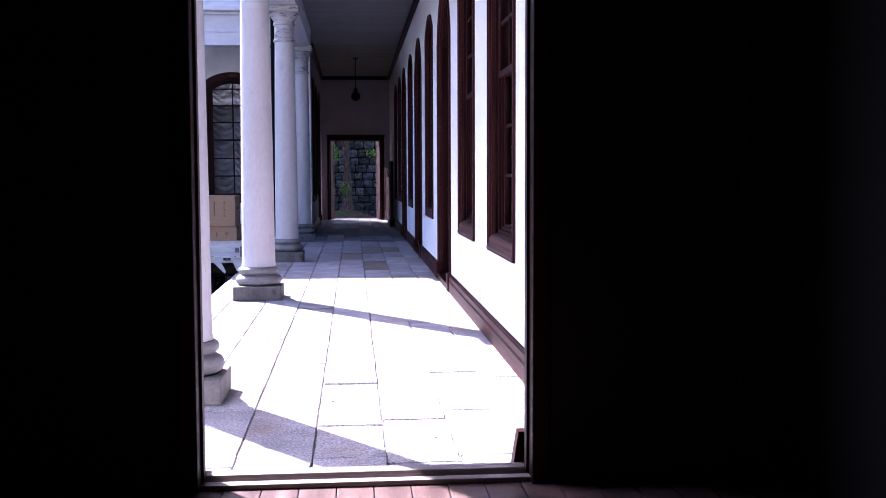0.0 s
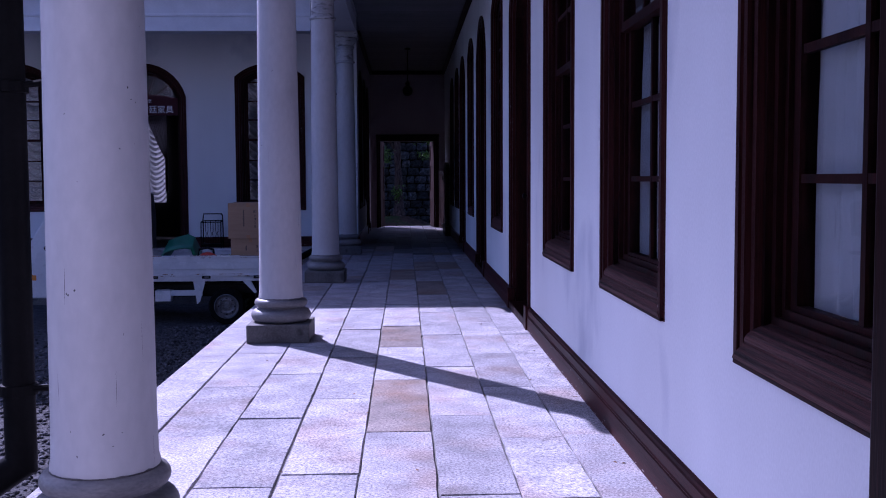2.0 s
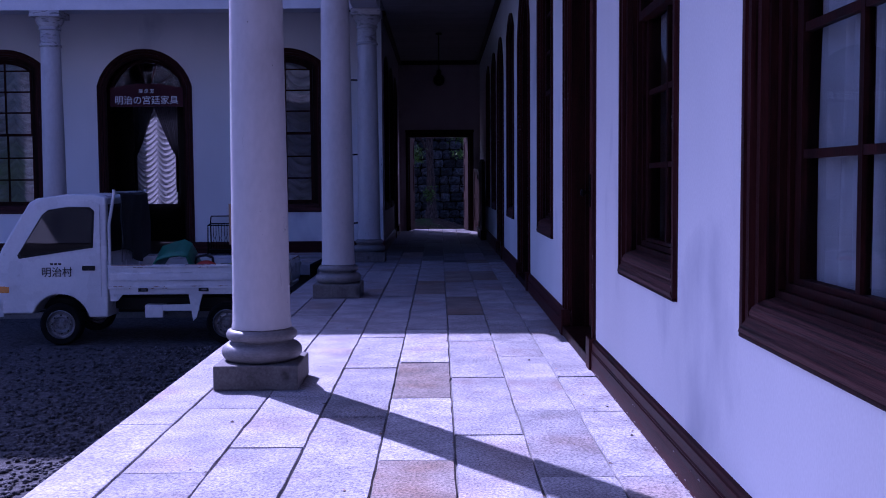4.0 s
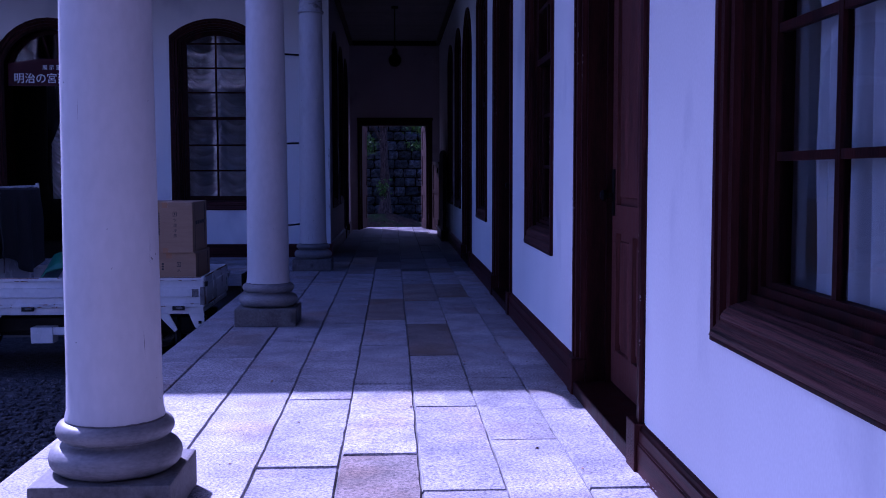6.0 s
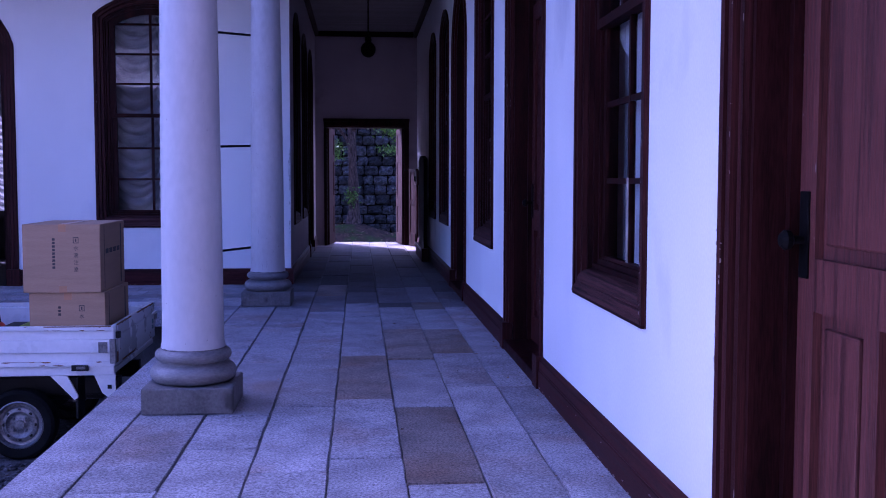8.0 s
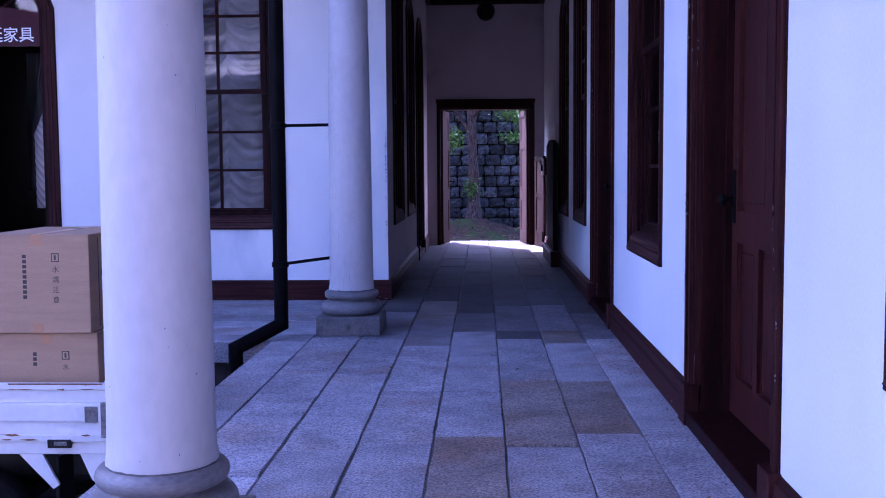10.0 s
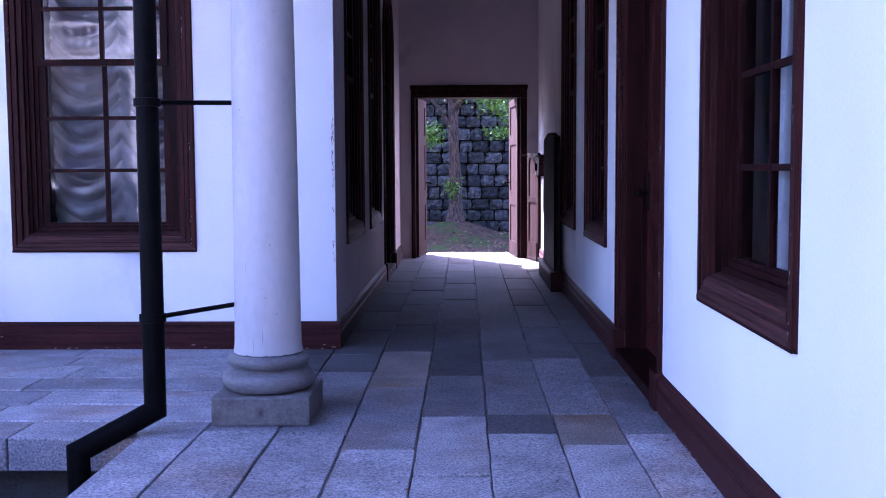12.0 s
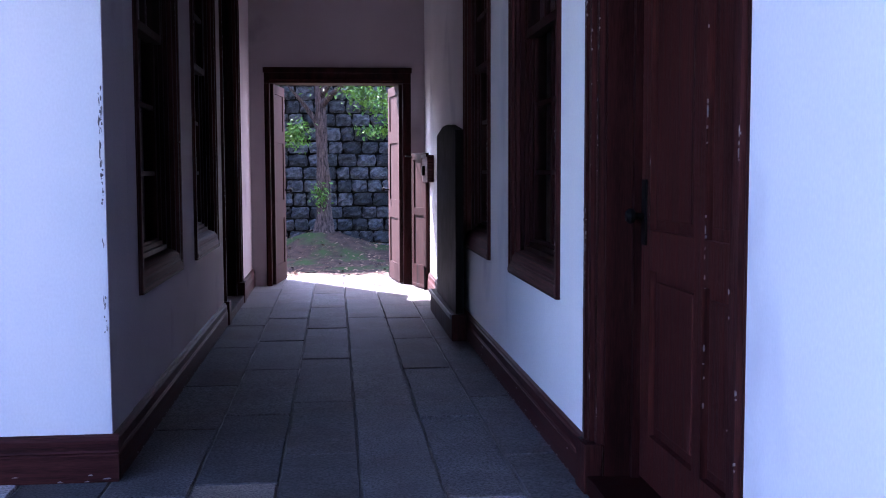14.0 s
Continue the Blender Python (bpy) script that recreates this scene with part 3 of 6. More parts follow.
# ---- columns ----
def column(m):
    ob = thing("column", m, "white painted round column with grey moulded base on a stone plinth", "column", "columns of the veranda")
    bm = bmesh.new()
    add_box(bm, -0.245, 0.245, -0.245, 0.245, 0, 0.145, 0.012)
    part("plinth", bm, plinth_stone, ob, "worn grey stone plinth")
    bm = bmesh.new()
    prof = [(0.20, 0.146)]
    for i in range(9):
        a = -math.pi / 2 + math.pi * i / 8
        prof.append((0.185 + 0.052 * math.cos(a), 0.198 + 0.052 * math.sin(a)))
    prof += [(0.180, 0.255), (0.176, 0.262)]
    for i in range(9):
        a = -math.pi / 2 + math.pi * i / 8
        prof.append((0.176 + 0.034 * math.cos(a), 0.297 + 0.034 * math.sin(a)))
    prof += [(0.17, 0.334)]
    lathe(bm, prof, 56)
    part("base", bm, base_paint, ob, "grey painted double torus base", True)
    bm = bmesh.new()
    prof = [(0.176, 0.334), (0.176, 0.35), (0.171, 0.37), (0.168, 0.5)]
    for i in range(1, 13):
        s = i / 12
        prof.append((0.168 - 0.026 * s ** 1.4, 0.5 + 2.72 * s))
    lathe(bm, prof, 56)
    shaft = part("shaft", bm, shaft_paint, ob, "", True)
    bm = bmesh.new()
    r = random.Random(3)
    n = 56
    lo, hi = [], []
    for i in range(n):
        a = 2 * math.pi * i / n
        top = 0.3362 + max(0.0, r.gauss(0.0, 0.0022))
        lo.append(bm.verts.new((0.1775 * math.cos(a), 0.1775 * math.sin(a), 0.331)))
        hi.append(bm.verts.new((0.1768 * math.cos(a), 0.1768 * math.sin(a), top)))
    for i in range(n):
        bm.faces.new((lo[i], lo[(i + 1) % n], hi[(i + 1) % n], hi[i]))
    spots = [(r.uniform(0, 2 * math.pi), r.uniform(0.6, 2.2)) for k in range(3)]
    for k in range(52):
        a, z = r.uniform(0, 2 * math.pi), r.choice((r.uniform(0.36, 0.8), r.uniform(0.8, 2.9)))
        if k > 40:
            a, z = r.choice(spots)
            a, z = a + r.gauss(0, 0.12), z + r.gauss(0, 0.035)
        rr = 0.1685 - 0.026 * max(0.0, (z - 0.5) / 2.72) ** 1.4 + (0.0065 if z < 0.5 else 0.0006)
        if k % 7 == 0:
            w, h, lean = r.uniform(0.0005, 0.0011), r.uniform(0.02, 0.09), r.uniform(-0.003, 0.003)
        else:
            w, h, lean = r.uniform(0.0012, 0.0042), r.uniform(0.0015, 0.005), r.uniform(-0.002, 0.002)
        v = []
        for du, dz in ((-w, 0), (0, -h), (w, 0.2 * h), (0.2 * w, h)):
            b = a + (du + lean * dz / h) / rr
            v.append(bm.verts.new((rr * math.cos(b), rr * math.sin(b), z + dz)))
        bm.faces.new(v)
    part("chipped_marks", bm, chip_dark, shaft, "dark cracks and chips in the paint")
    bm = bmesh.new()
    prof = [(0.142, 3.22), (0.160, 3.225), (0.166, 3.24), (0.160, 3.256), (0.144, 3.262), (0.142, 3.46), (0.158, 3.47), (0.160, 3.50), (0.145, 3.51), (0.15, 3.53), (0.185, 3.57), (0.205, 3.62), (0.208, 3.645), (0.19, 3.65)]
    lathe(bm, prof, 48)
    part("capital", bm, capital_paint, ob, "grimy weathered white capital", True)
    bm = bmesh.new()
    add_box(bm, -0.222, 0.222, -0.222, 0.222, 3.645, 3.738, 0.01)
    part("abacus", bm, capital_paint, ob)
    return ob


first = column(pose(COL_X, col_ys[0], 0))
for cy in col_ys[1:]:
    copy_thing(first, pose(COL_X, cy, 0, 0, 0, 90 * col_ys.index(cy)))
for cx in (-5.80, -10.5, -15.2):
    copy_thing(first, pose(cx, 20.24, 0, 0, 0, 180))


# ---- windows ----
def muntin_grid(bm, a, inset, zb, zt, y0, y1, cols, rows, arched):
    hw = a.hw - inset
    for i in range(1, cols):
        x = -hw + 2 * hw * i / cols
        add_box(bm, x - 0.014, x + 0.014, y0, y1, zb, (a.head(x, inset) if arched else zt))
    for j in range(1, rows):
        z = zb + (zt - zb) * j / rows
        add_box(bm, -hw, hw, y0 + 0.002, y1 - 0.002, z - 0.013, z + 0.013)


def chip_marks(seed, lines, z0, z1, count, flat):
    """Slivers where the paint has come off along the arrises, as one mesh; lines are (x, y) of upright edges."""
    r = random.Random(seed)
    bm = bmesh.new()
    centres = [(r.choice(lines), r.uniform(z0, z1)) for k in range(max(2, count // 4))]
    for k in range(count):
        (x, y), zc = r.choice(centres)
        z = min(z1, max(z0, zc + r.gauss(0, 0.10)))
        h, w = r.choice((0.004, 0.007, 0.012, 0.022)) * r.uniform(0.7, 1.4), r.uniform(0.0025, 0.007)
        x += r.uniform(-0.004, 0.004)
        pts = [(x - w * 0.5, z), (x - w * 0.1, z - h * 0.5), (x + w * 0.5, z - h * 0.25), (x + w * 0.4, z + h * 0.3), (x, z + h * 0.5)]
        prism(bm, pts, y - flat, y + 0.003)
    return bm


def sash_window(name, m, label, group):
    """A tall arched sash window with a deep panelled reveal, in local x across, y into the wall."""
    ob = thing(name, m, label, "window", group, "structure")
    steps = ((0.0, 0.006, -0.006, 0.03), (0.006, 0.036, -0.020, 0.03), (0.036, 0.044, -0.003, 0.04), (0.044, 0.074, -0.012, 0.04), (0.074, 0.082, 0.022, 0.06), (0.082, 0.115, 0.006, 0.06), (0.115, 0.135, 0.030, 0.165), (0.135, 0.165, 0.052, 0.165), (0.165, 0.19, 0.074, 0.165))
    bm = bmesh.new()
    for a, b, y0, y1 in steps[:6]:
        ring(bm, WIN.line(a), WIN.line(b), y0, y1)
    cas = part("architrave", bm, wood_worn, ob, "stepped red-brown painted architrave")
    part("bare_wood", chip_marks(5, [(sx * (WIN.hw - d), y) for sx in (-1, 1) for d, y in ((0.009, -0.020), (0.033, -0.020), (0.071, -0.012))], 0.75, 2.9, 26, 0.0015), chip_paint, cas, "pale slivers where paint has chipped off")
    bm = bmesh.new()
    for a, b, y0, y1 in steps[6:]:
        ring(bm, WIN.line(a), WIN.line(b), y0, y1)
    part("reveal", bm, wood, ob)
    bm = bmesh.new()
    # foot of the casing: a sloping board mitred into the jambs, then a rounded sill running in under the sash
    sill_line = ((-0.024, 0.706), (-0.025, 0.722), (-0.014, 0.748), (-0.008, 0.770), (-0.012, 0.776), (-0.008, 0.796), (0.004, 0.812), (0.024, 0.822), (0.100, 0.846), (0.100, 0.706))
    half = [max(0.53, 0.649 - 1.05 * (z - 0.706)) if y < 0.05 else 0.53 for y, z in sill_line]
    a = [bm.verts.new((-h, y, z)) for h, (y, z) in zip(half, sill_line)]
    b = [bm.verts.new((h, y, z)) for h, (y, z) in zip(half, sill_line)]
    bm.faces.new(a)
    bm.faces.new(b[::-1])
    for i in range(len(sill_line)):
        j = (i + 1) % len(sill_line)
        bm.faces.new((a[i], a[j], b[j], b[i]))
    part("window_sill", bm, sill_wood, ob, "weathered sloping brown sill with raised grain")
    box_part("bead", (-0.653, 0.653, -0.021, -0.0, 0.6905, 0.7055), wood, ob, "dark bead under the casing", 0.004)
    meet, hw = 2.02, WIN.hw - 0.19
    for nm, zb, zt, y0, arched in (("lower_sash", 0.846, meet + 0.025, 0.090, False), ("upper_sash", meet - 0.02, 3.26, 0.051, True)):
        bm = bmesh.new()
        y1 = y0 + 0.038
        gl = hw - 0.05
        if arched:
            ring(bm, WIN.line(0.19, zb), WIN.line(0.24, zb + 0.045), y0, y1)
            muntin_grid(bm, WIN, 0.24, zb + 0.045, zb + 0.045 + 1.05, y0 + 0.004, y1 - 0.004, 2, 3, True)
            add_box(bm, -gl, gl, y0 + 0.006, y1 - 0.006, zb + 0.045 + 1.037, zb + 0.045 + 1.063)
        else:
            ring(bm, [(-hw, zb), (hw, zb), (hw, zt), (-hw, zt)], [(-gl, zb + 0.05), (gl, zb + 0.05), (gl, zt - 0.04), (-gl, zt - 0.04)], y0, y1)
            muntin_grid(bm, WIN, 0.24, zb + 0.05, zt - 0.04, y0 + 0.004, y1 - 0.004, 2, 3, False)
        sash = part(nm, bm, wood, ob)
        bm = bmesh.new()
        if arched:
            prism(bm, WIN.line(0.235, zb + 0.04), y0 + 0.017, y0 + 0.021)
        else:
            add_box(bm, -gl - 0.005, gl + 0.005, y0 + 0.017, y0 + 0.021, zb + 0.045, zt - 0.035)
        pane = part("pane", bm, glass, sash, "old wavy window glass")
        glaze(pane)
    return ob


def at_wall(base, u):
    return base @ pose(u, 0, 0)


LBL_WIN = "tall arched sash window in stepped red-brown wooden casing"
w1 = sash_window("window_1", at_wall(EAST, -win_y[0]), LBL_WIN, "windows of the long wall")
n_win = 2
for y in win_y[1:]:
    copy_thing(w1, at_wall(EAST, -y)).name = "window_%d" % n_win
    n_win += 1
bare = bpy.data.objects["window_4"]
box_part("bare_muntin", (-0.0155, 0.0155, 0.0905, 0.094, 0.897, 1.28), chip_paint, bare, "stripped pale glazing bar")
for x in wing_wins:
    tagged(copy_thing(w1, at_wall(NORTH, x)), group="windows of the wing").name = "window_%d" % n_win
    n_win += 1
for y in west_wins:
    tagged(copy_thing(w1, at_wall(WEST, y)), group="windows of the passage").name = "window_%d" % n_win
    n_win += 1


# ---- doors of the long wall ----
def panelled_leaf(bm, x0, x1, z0, z1, y0, y1, cells):
    """A leaf of stiles and rails with sunk panels; cells are (xa, xb, za, zb)."""
    xs = sorted({x0, x1, *[c[0] for c in cells], *[c[1] for c in cells]})
    zs = sorted({z0, z1, *[c[2] for c in cells], *[c[3] for c in cells]})
    for xa, xb in zip(xs, xs[1:]):
        for za, zb in zip(zs, zs[1:]):
            mx, mz = (xa + xb) / 2, (za + zb) / 2
            if not any(c[0] < mx < c[1] and c[2] < mz < c[3] for c in cells):
                add_box(bm, xa, xb, y0, y1, za, zb)


def arched_door(name, m, label, lower=3):
    ob = thing(name, m, label, "door", "doors of the long wall", "structure")
    bm = bmesh.new()
    for a, b, y0, y1 in ((0.0, 0.007, -0.006, 0.03), (0.007, 0.040, -0.022, 0.03), (0.040, 0.049, -0.003, 0.04), (0.049, 0.084, -0.013, 0.04), (0.084, 0.093, 0.024, 0.06), (0.093, 0.125, 0.006, 0.06)):
        ring(bm, DOOR.line(a, 0.19), DOOR.line(b, 0.19), y0, y1, True)
    cas = part("architrave", bm, wood_worn, ob, "stepped red-brown painted architrave with chipped edges")
    part("bare_wood", chip_marks(9, [(sx * (DOOR.hw - d), y) for sx in (-1, 1) for d, y in ((0.010, -0.022), (0.037, -0.022), (0.080, -0.013), (0.12, 0.006))], 0.22, 2.6, 80, 0.0015), chip_paint, cas, "pale slivers where paint has chipped off")
    bm = bmesh.new()
    for a, b, y0, y1 in ((0.125, 0.145, 0.034, 0.30), (0.145, 0.175, 0.135, 0.30)):
        ring(bm, DOOR.line(a, 0.07), DOOR.line(b, 0.07), y0, y1, True)
    part("reveal", bm, wood, ob)
    for sx in (-1, 1):
        bm = bmesh.new()
        x0, x1 = sorted((sx * 0.815, sx * 0.665))
        add_box(bm, x0, x1, -0.045, 0.03, 0.0, 0.20, 0.006)
        part("plinth_block", bm, wood_worn, ob)
    bm = bmesh.new()
    add_box(bm, -0.675, 0.675, -0.035, 0.30, 0.0, 0.075, 0.01)
    part("threshold", bm, wood, ob, "dark wooden threshold step")
    hw = 0.63
    bm = bmesh.new()
    cells = [(-hw + 0.11, -0.055, 1.05, 2.42), (0.055, hw - 0.11, 1.05, 2.42)]
    wide = (2 * hw - 0.22 - 0.08 * (lower - 1)) / lower
    for k in range(lower):
        xa = -hw + 0.11 + k * (wide + 0.08)
        cells.append((xa, xa + wide, 0.27, 0.90))
    panelled_leaf(bm, -hw, hw, 0.085, 2.54, 0.165, 0.21, cells)
    leaf_ob = part("leaf", bm, door_wood, ob, "closed panelled door leaf in grained red-brown paint")
    part("bare_wood", chip_marks(12, [(-0.058, 0.165), (0.058, 0.165), (-hw + 0.105, 0.165), (hw - 0.105, 0.165), (-hw + 0.01, 0.165)], 0.15, 2.3, 22, 0.001), chip_paint, leaf_ob, "pale slivers where paint has chipped off")
    for xa, xb, za, zb in cells:
        bm = bmesh.new()
        add_box(bm, xa + 0.04, xb - 0.04, 0.174, 0.205, za + 0.04, zb - 0.04, 0.008)
        add_box(bm, xa, xb, 0.190, 0.202, za, zb)
        part("panel", bm, door_wood, leaf_ob)
    bm = bmesh.new()
    add_box(bm, -hw + 0.02, -hw + 0.075, 0.157, 0.166, 0.99, 1.24, 0.004)
    lathe(bm, [(0.012, 0), (0.012, 0.03), (0.028, 0.04), (0.030, 0.055), (0.018, 0.068)], 16)
    vs = [v for v in bm.verts if v.co.z < 0.5]
    bmesh.ops.transform(bm, matrix=pose(-hw + 0.047, 0.158, 1.10, 90), verts=vs)
    part("handle", bm, iron, leaf_ob, "black iron lock plate with round knob")
    bm = bmesh.new()
    add_box(bm, -hw, hw, 0.18, 0.27, 2.55, 2.66, 0.008)
    part("transom", bm, wood, ob)
    bm = bmesh.new()
    ring(bm, DOOR.line(0.165, 2.655), DOOR.line(0.215, 2.70), 0.20, 0.25)
    for a in (30, 60, 90, 120, 150):
        dx, dz = math.cos(radians(a)), math.sin(radians(a))
        v = [(-0.012 * dz, 0.012 * dx), (0.012 * dz, -0.012 * dx)]
        ln = 0.62
        while ln > 0.1 and DOOR.head(min(0.58, abs(ln * dx)), 0.2) < 2.69 + ln * dz:
            ln -= 0.01
        prism(bm, [(v[0][0], 2.69 + v[0][1]), (v[1][0], 2.69 + v[1][1]), (v[1][0] + ln * dx, 2.69 + v[1][1] + ln * dz), (v[0][0] + ln * dx, 2.69 + v[0][1] + ln * dz)], 0.215, 0.235)
    fan = part("fanlight", bm, wood, ob)
    bm = bmesh.new()
    prism(bm, DOOR.line(0.21, 2.695), 0.222, 0.226)
    pane = part("pane", bm, glass, fan, "dusty fanlight glass")
    glaze(pane)
    return ob


d1 = arched_door("door_1", at_wall(EAST, -door_y[0]), "closed arched double-height door in red-brown paint")
copy_thing(d1, at_wall(EAST, -door_y[1])).name = "door_2"
worn_door = arched_door("door_3", at_wall(EAST, -door_y[2]), "closed arched door in dark flaking red-brown paint", 2)
copy_thing(d1, at_wall(WEST, 27.35)).name = "door_4"
# brighter copy of the door paint, with sun bounce put into its colour
red_wood = surface("sun_bounce_door_paint", (0.026, 0.0085, 0.0078), (0.115, 0.037, 0.031), 0.45, 3, 30, 0.6, 0.005, (14, 14, 0.4), stain=(0.02, 0.006, 0.005), stain_at=0.60, stain_scale=3, spec=0.18, sharp=0.13)
for o in d1.children_recursive:
    if o.name.split(".")[0] in ("leaf", "panel"):
        o.data = o.data.copy()
        o.data.materials[0] = red_wood
tagged(d1, "closed arched door, grained red-brown paint brightened as if by sun bounce")


worn_leaf = [o for o in worn_door.children if o.name.split(".")[0] == "leaf"][0]
part("flaked_paint", chip_marks(31, [(0.50, 0.165), (0.53, 0.165), (0.585, 0.165), (0.06, 0.165)], 0.25, 2.6, 70, 0.002), chip_paint, worn_leaf, "pale flakes where paint has come off")
part("flaked_paint", chip_marks(33, [(-0.765, -0.022), (-0.72, -0.013), (-0.69, 0.006), (0.79, -0.022)], 0.25, 2.6, 60, 0.002), chip_paint, worn_door, "pale flakes along the casing")


# ---- baseboards ----
def baseboard(m, u0, u1):
    bm = bmesh.new()
    prof = ((-0.031, 0.0), (-0.031, 0.112), (-0.026, 0.117), (-0.030, 0.124), (-0.026, 0.131), (-0.025, 0.172), (-0.018, 0.178), (-0.014, 0.188), (0.0, 0.195), (0.0, 0.0))
    a = [bm.verts.new((u0, y, z)) for y, z in prof]
    b = [bm.verts.new((u1, y, z)) for y, z in prof]
    bm.faces.new(a)
    bm.faces.new(b[::-1])
    for i in range(len(prof)):
        j = (i + 1) % len(prof)
        bm.faces.new((a[i], a[j], b[j], b[i]))
    ob = part("baseboard", bm, base_wood)
    ob.matrix_world = m
    r = random.Random(int(u0 * 31) + 7)
    bm = bmesh.new()
    for k in range(int((u1 - u0) * 9)):
        x, z = r.uniform(u0 + 0.02, u1 - 0.02), r.choice((0.004, 0.004, 0.006, 0.008, 0.010, 0.014, 0.03, 0.09))
        w, h = r.uniform(0.004, 0.018), r.uniform(0.002, 0.007)
        prism(bm, [(x - w, z), (x, z - h * 0.2), (x + w, z + h * 0.2), (x + w * 0.3, z + h), (x - w * 0.6, z + h * 0.7)], -0.0335, -0.030)
    part("bare_wood", bm, chip_paint, ob, "pale slivers where paint has chipped off")
    tagged(ob, "red-brown painted baseboard with chipped paint along its foot", "baseboard", kind="structure")


edges = [4.0] + [e for y in door_y for e in (y - 0.815, y + 0.815)] + [29.5]
for a, b in zip(edges[::2], edges[1::2]):
    baseboard(EAST, -b, -a)
edges = [-16.0] + [e for x in sorted(wing_doors) for e in (x - 0.815, x + 0.815)] + [CORNER + 0.03]
for a, b in zip(edges[::2], edges[1::2]):
    baseboard(NORTH, a, b)
baseboard(WEST, WING, 27.35 - 0.815)
baseboard(WEST, 27.35 + 0.815, END)


# ---- truck ----
TRUCK = pose(-1.95, 17.32, GROUND) @ Matrix.Diagonal((1.0, 1.07, 1.0, 1.0))   # rear corner of the near side, on the ground; local x runs to the tail


def wheel(parent, x, y, side):
    r, w = 0.262, 0.15
    ob = new("wheel")
    ob.parent = parent
    ob.matrix_local = pose(x, y, r, 90 if side < 0 else -90)
    bm = bmesh.new()
    prof = [(0.178, -0.065), (0.20, -0.072), (0.235, -0.075), (0.256, -0.06), (r, -0.03), (r, 0.03), (0.256, 0.06), (0.235, 0.075), (0.20, 0.072), (0.178, 0.065)]
    lathe(bm, prof, 40, cap=False)
    part("tyre", bm, rubber, ob, "black rubber tyre", True)
    bm = bmesh.new()
    lathe(bm, [(0.178, -0.06), (0.178, 0.066), (0.170, 0.07), (0.164, 0.055), (0.155, 0.035), (0.135, 0.03), (0.125, 0.045), (0.10, 0.05), (0.082, 0.035), (0.06, 0.034), (0.05, 0.04), (0.035, 0.042), (0.034, 0.055), (0.0001, 0.056)], 40, cap=False)
    for k in range(4):
        a = math.pi / 4 + k * math.pi / 2
        lathe(bm, [(0.011, 0.03), (0.011, 0.05), (0.006, 0.055), (0.0001, 0.055)], 8, 0.062 * math.cos(a), 0.062 * math.sin(a), cap=False)
    part("rim", bm, steel, ob, "dull silver steel rim with four nuts", True)
    for k in range(8):
        a = k * math.pi / 4
        bm = bmesh.new()
        lathe(bm, [(0.013, 0.046), (0.013, 0.0485), (0.0001, 0.0485)], 8, 0.112 * math.cos(a), 0.112 * math.sin(a), cap=False)
        part("vent_hole", bm, black_plastic, ob)
    return ob


truck = thing("pickup_truck", TRUCK, "small white flatbed pickup truck parked on dark gravel", "truck")
# y: 0 at the near side, 1.38 at the far side; z from the ground
def truck_box(name, d, mat, label="", bevel=0.008, parent=truck):
    return box_part(name, d, mat, parent, label, bevel)


truck_box("bed_floor", (-2.14, -0.01, 0.02, 1.36, 0.64, 0.68), truck_paint)
for nm, y0, y1, lab in (("side_gate", 0.0, 0.035, "scuffed white drop side with worn edges"), ("side_gate", 1.345, 1.38, "white drop side")):
    gate = truck_box(nm, (-2.15, -0.005, y0, y1, 0.71, 0.965), truck_paint, lab)
    sgn = -1 if y0 == 0 else 1
    yo = y0 if y0 == 0 else y1
    a, b = sorted((yo, yo + sgn * 0.012))
    truck_box("top_rail", (-2.15, 0.0, a - 0.004, b + 0.004, 0.965, 1.0), truck_paint, "", 0.006, gate)
    truck_box("pressing", (-2.13, -0.03, a, b, 0.80, 0.90), truck_paint, "", 0.01, gate)
    truck_box("bottom_rail", (-2.15, 0.0, a, b, 0.70, 0.735), truck_paint, "", 0.005, gate)
    for hx in (-1.72, -0.98, -0.25):
        truck_box("hinge", (hx - 0.06, hx + 0.06, min(a, b) - 0.006, max(a, b), 0.668, 0.712), black_plastic, "", 0.004, gate)
        truck_box("latch", (hx - 0.025, hx + 0.04, min(a, b) - 0.012, max(a, b), 0.682, 0.702), steel, "", 0.004, gate)
truck_box("corner_patch", (-0.115, -0.05, -0.0175, -0.0115, 0.80, 0.88), steel, "dull grey repair patch", 0.002)
truck_box("corner_cap", (-0.035, 0.008, -0.016, 0.02, 0.72, 0.90), steel, "worn corner latch plate", 0.004)
truck_box("rust_streak", (-0.80, -0.50, -0.0035, 0.0, 0.722, 0.736), rust, "", 0.0)
bm = bmesh.new()
rt = random.Random(17)
for k in range(46):
    x, w, h = rt.uniform(-2.1, -0.03), rt.uniform(0.008, 0.045), rt.uniform(0.002, 0.007)
    z = rt.choice((0.996, 0.994, 0.968, 0.735, 0.712))
    prism(bm, [(x - w, z), (x, z - h), (x + w, z - h * 0.3), (x + w * 0.4, z + h * 0.5)], -0.0185, -0.010)
tagged(part("paint_scrapes", bm, rust, truck, "rusty scrapes along the drop side's edges"), kind="stuff")
tail = truck_box("tailgate", (-0.03, 0.005, 0.02, 1.36, 0.70, 1.0), truck_paint, "white tailgate with scraped paint")
truck_box("pressing", (0.005, 0.016, 0.08, 1.30, 0.78, 0.92), truck_paint, "", 0.008, tail)
truck_box("tail_latch", (0.0, 0.03, 0.02, 0.07, 0.90, 0.95), black_plastic, "", 0.005, tail)
truck_box("sill", (-2.14, -0.01, 0.006, 0.05, 0.63, 0.70), truck_paint)
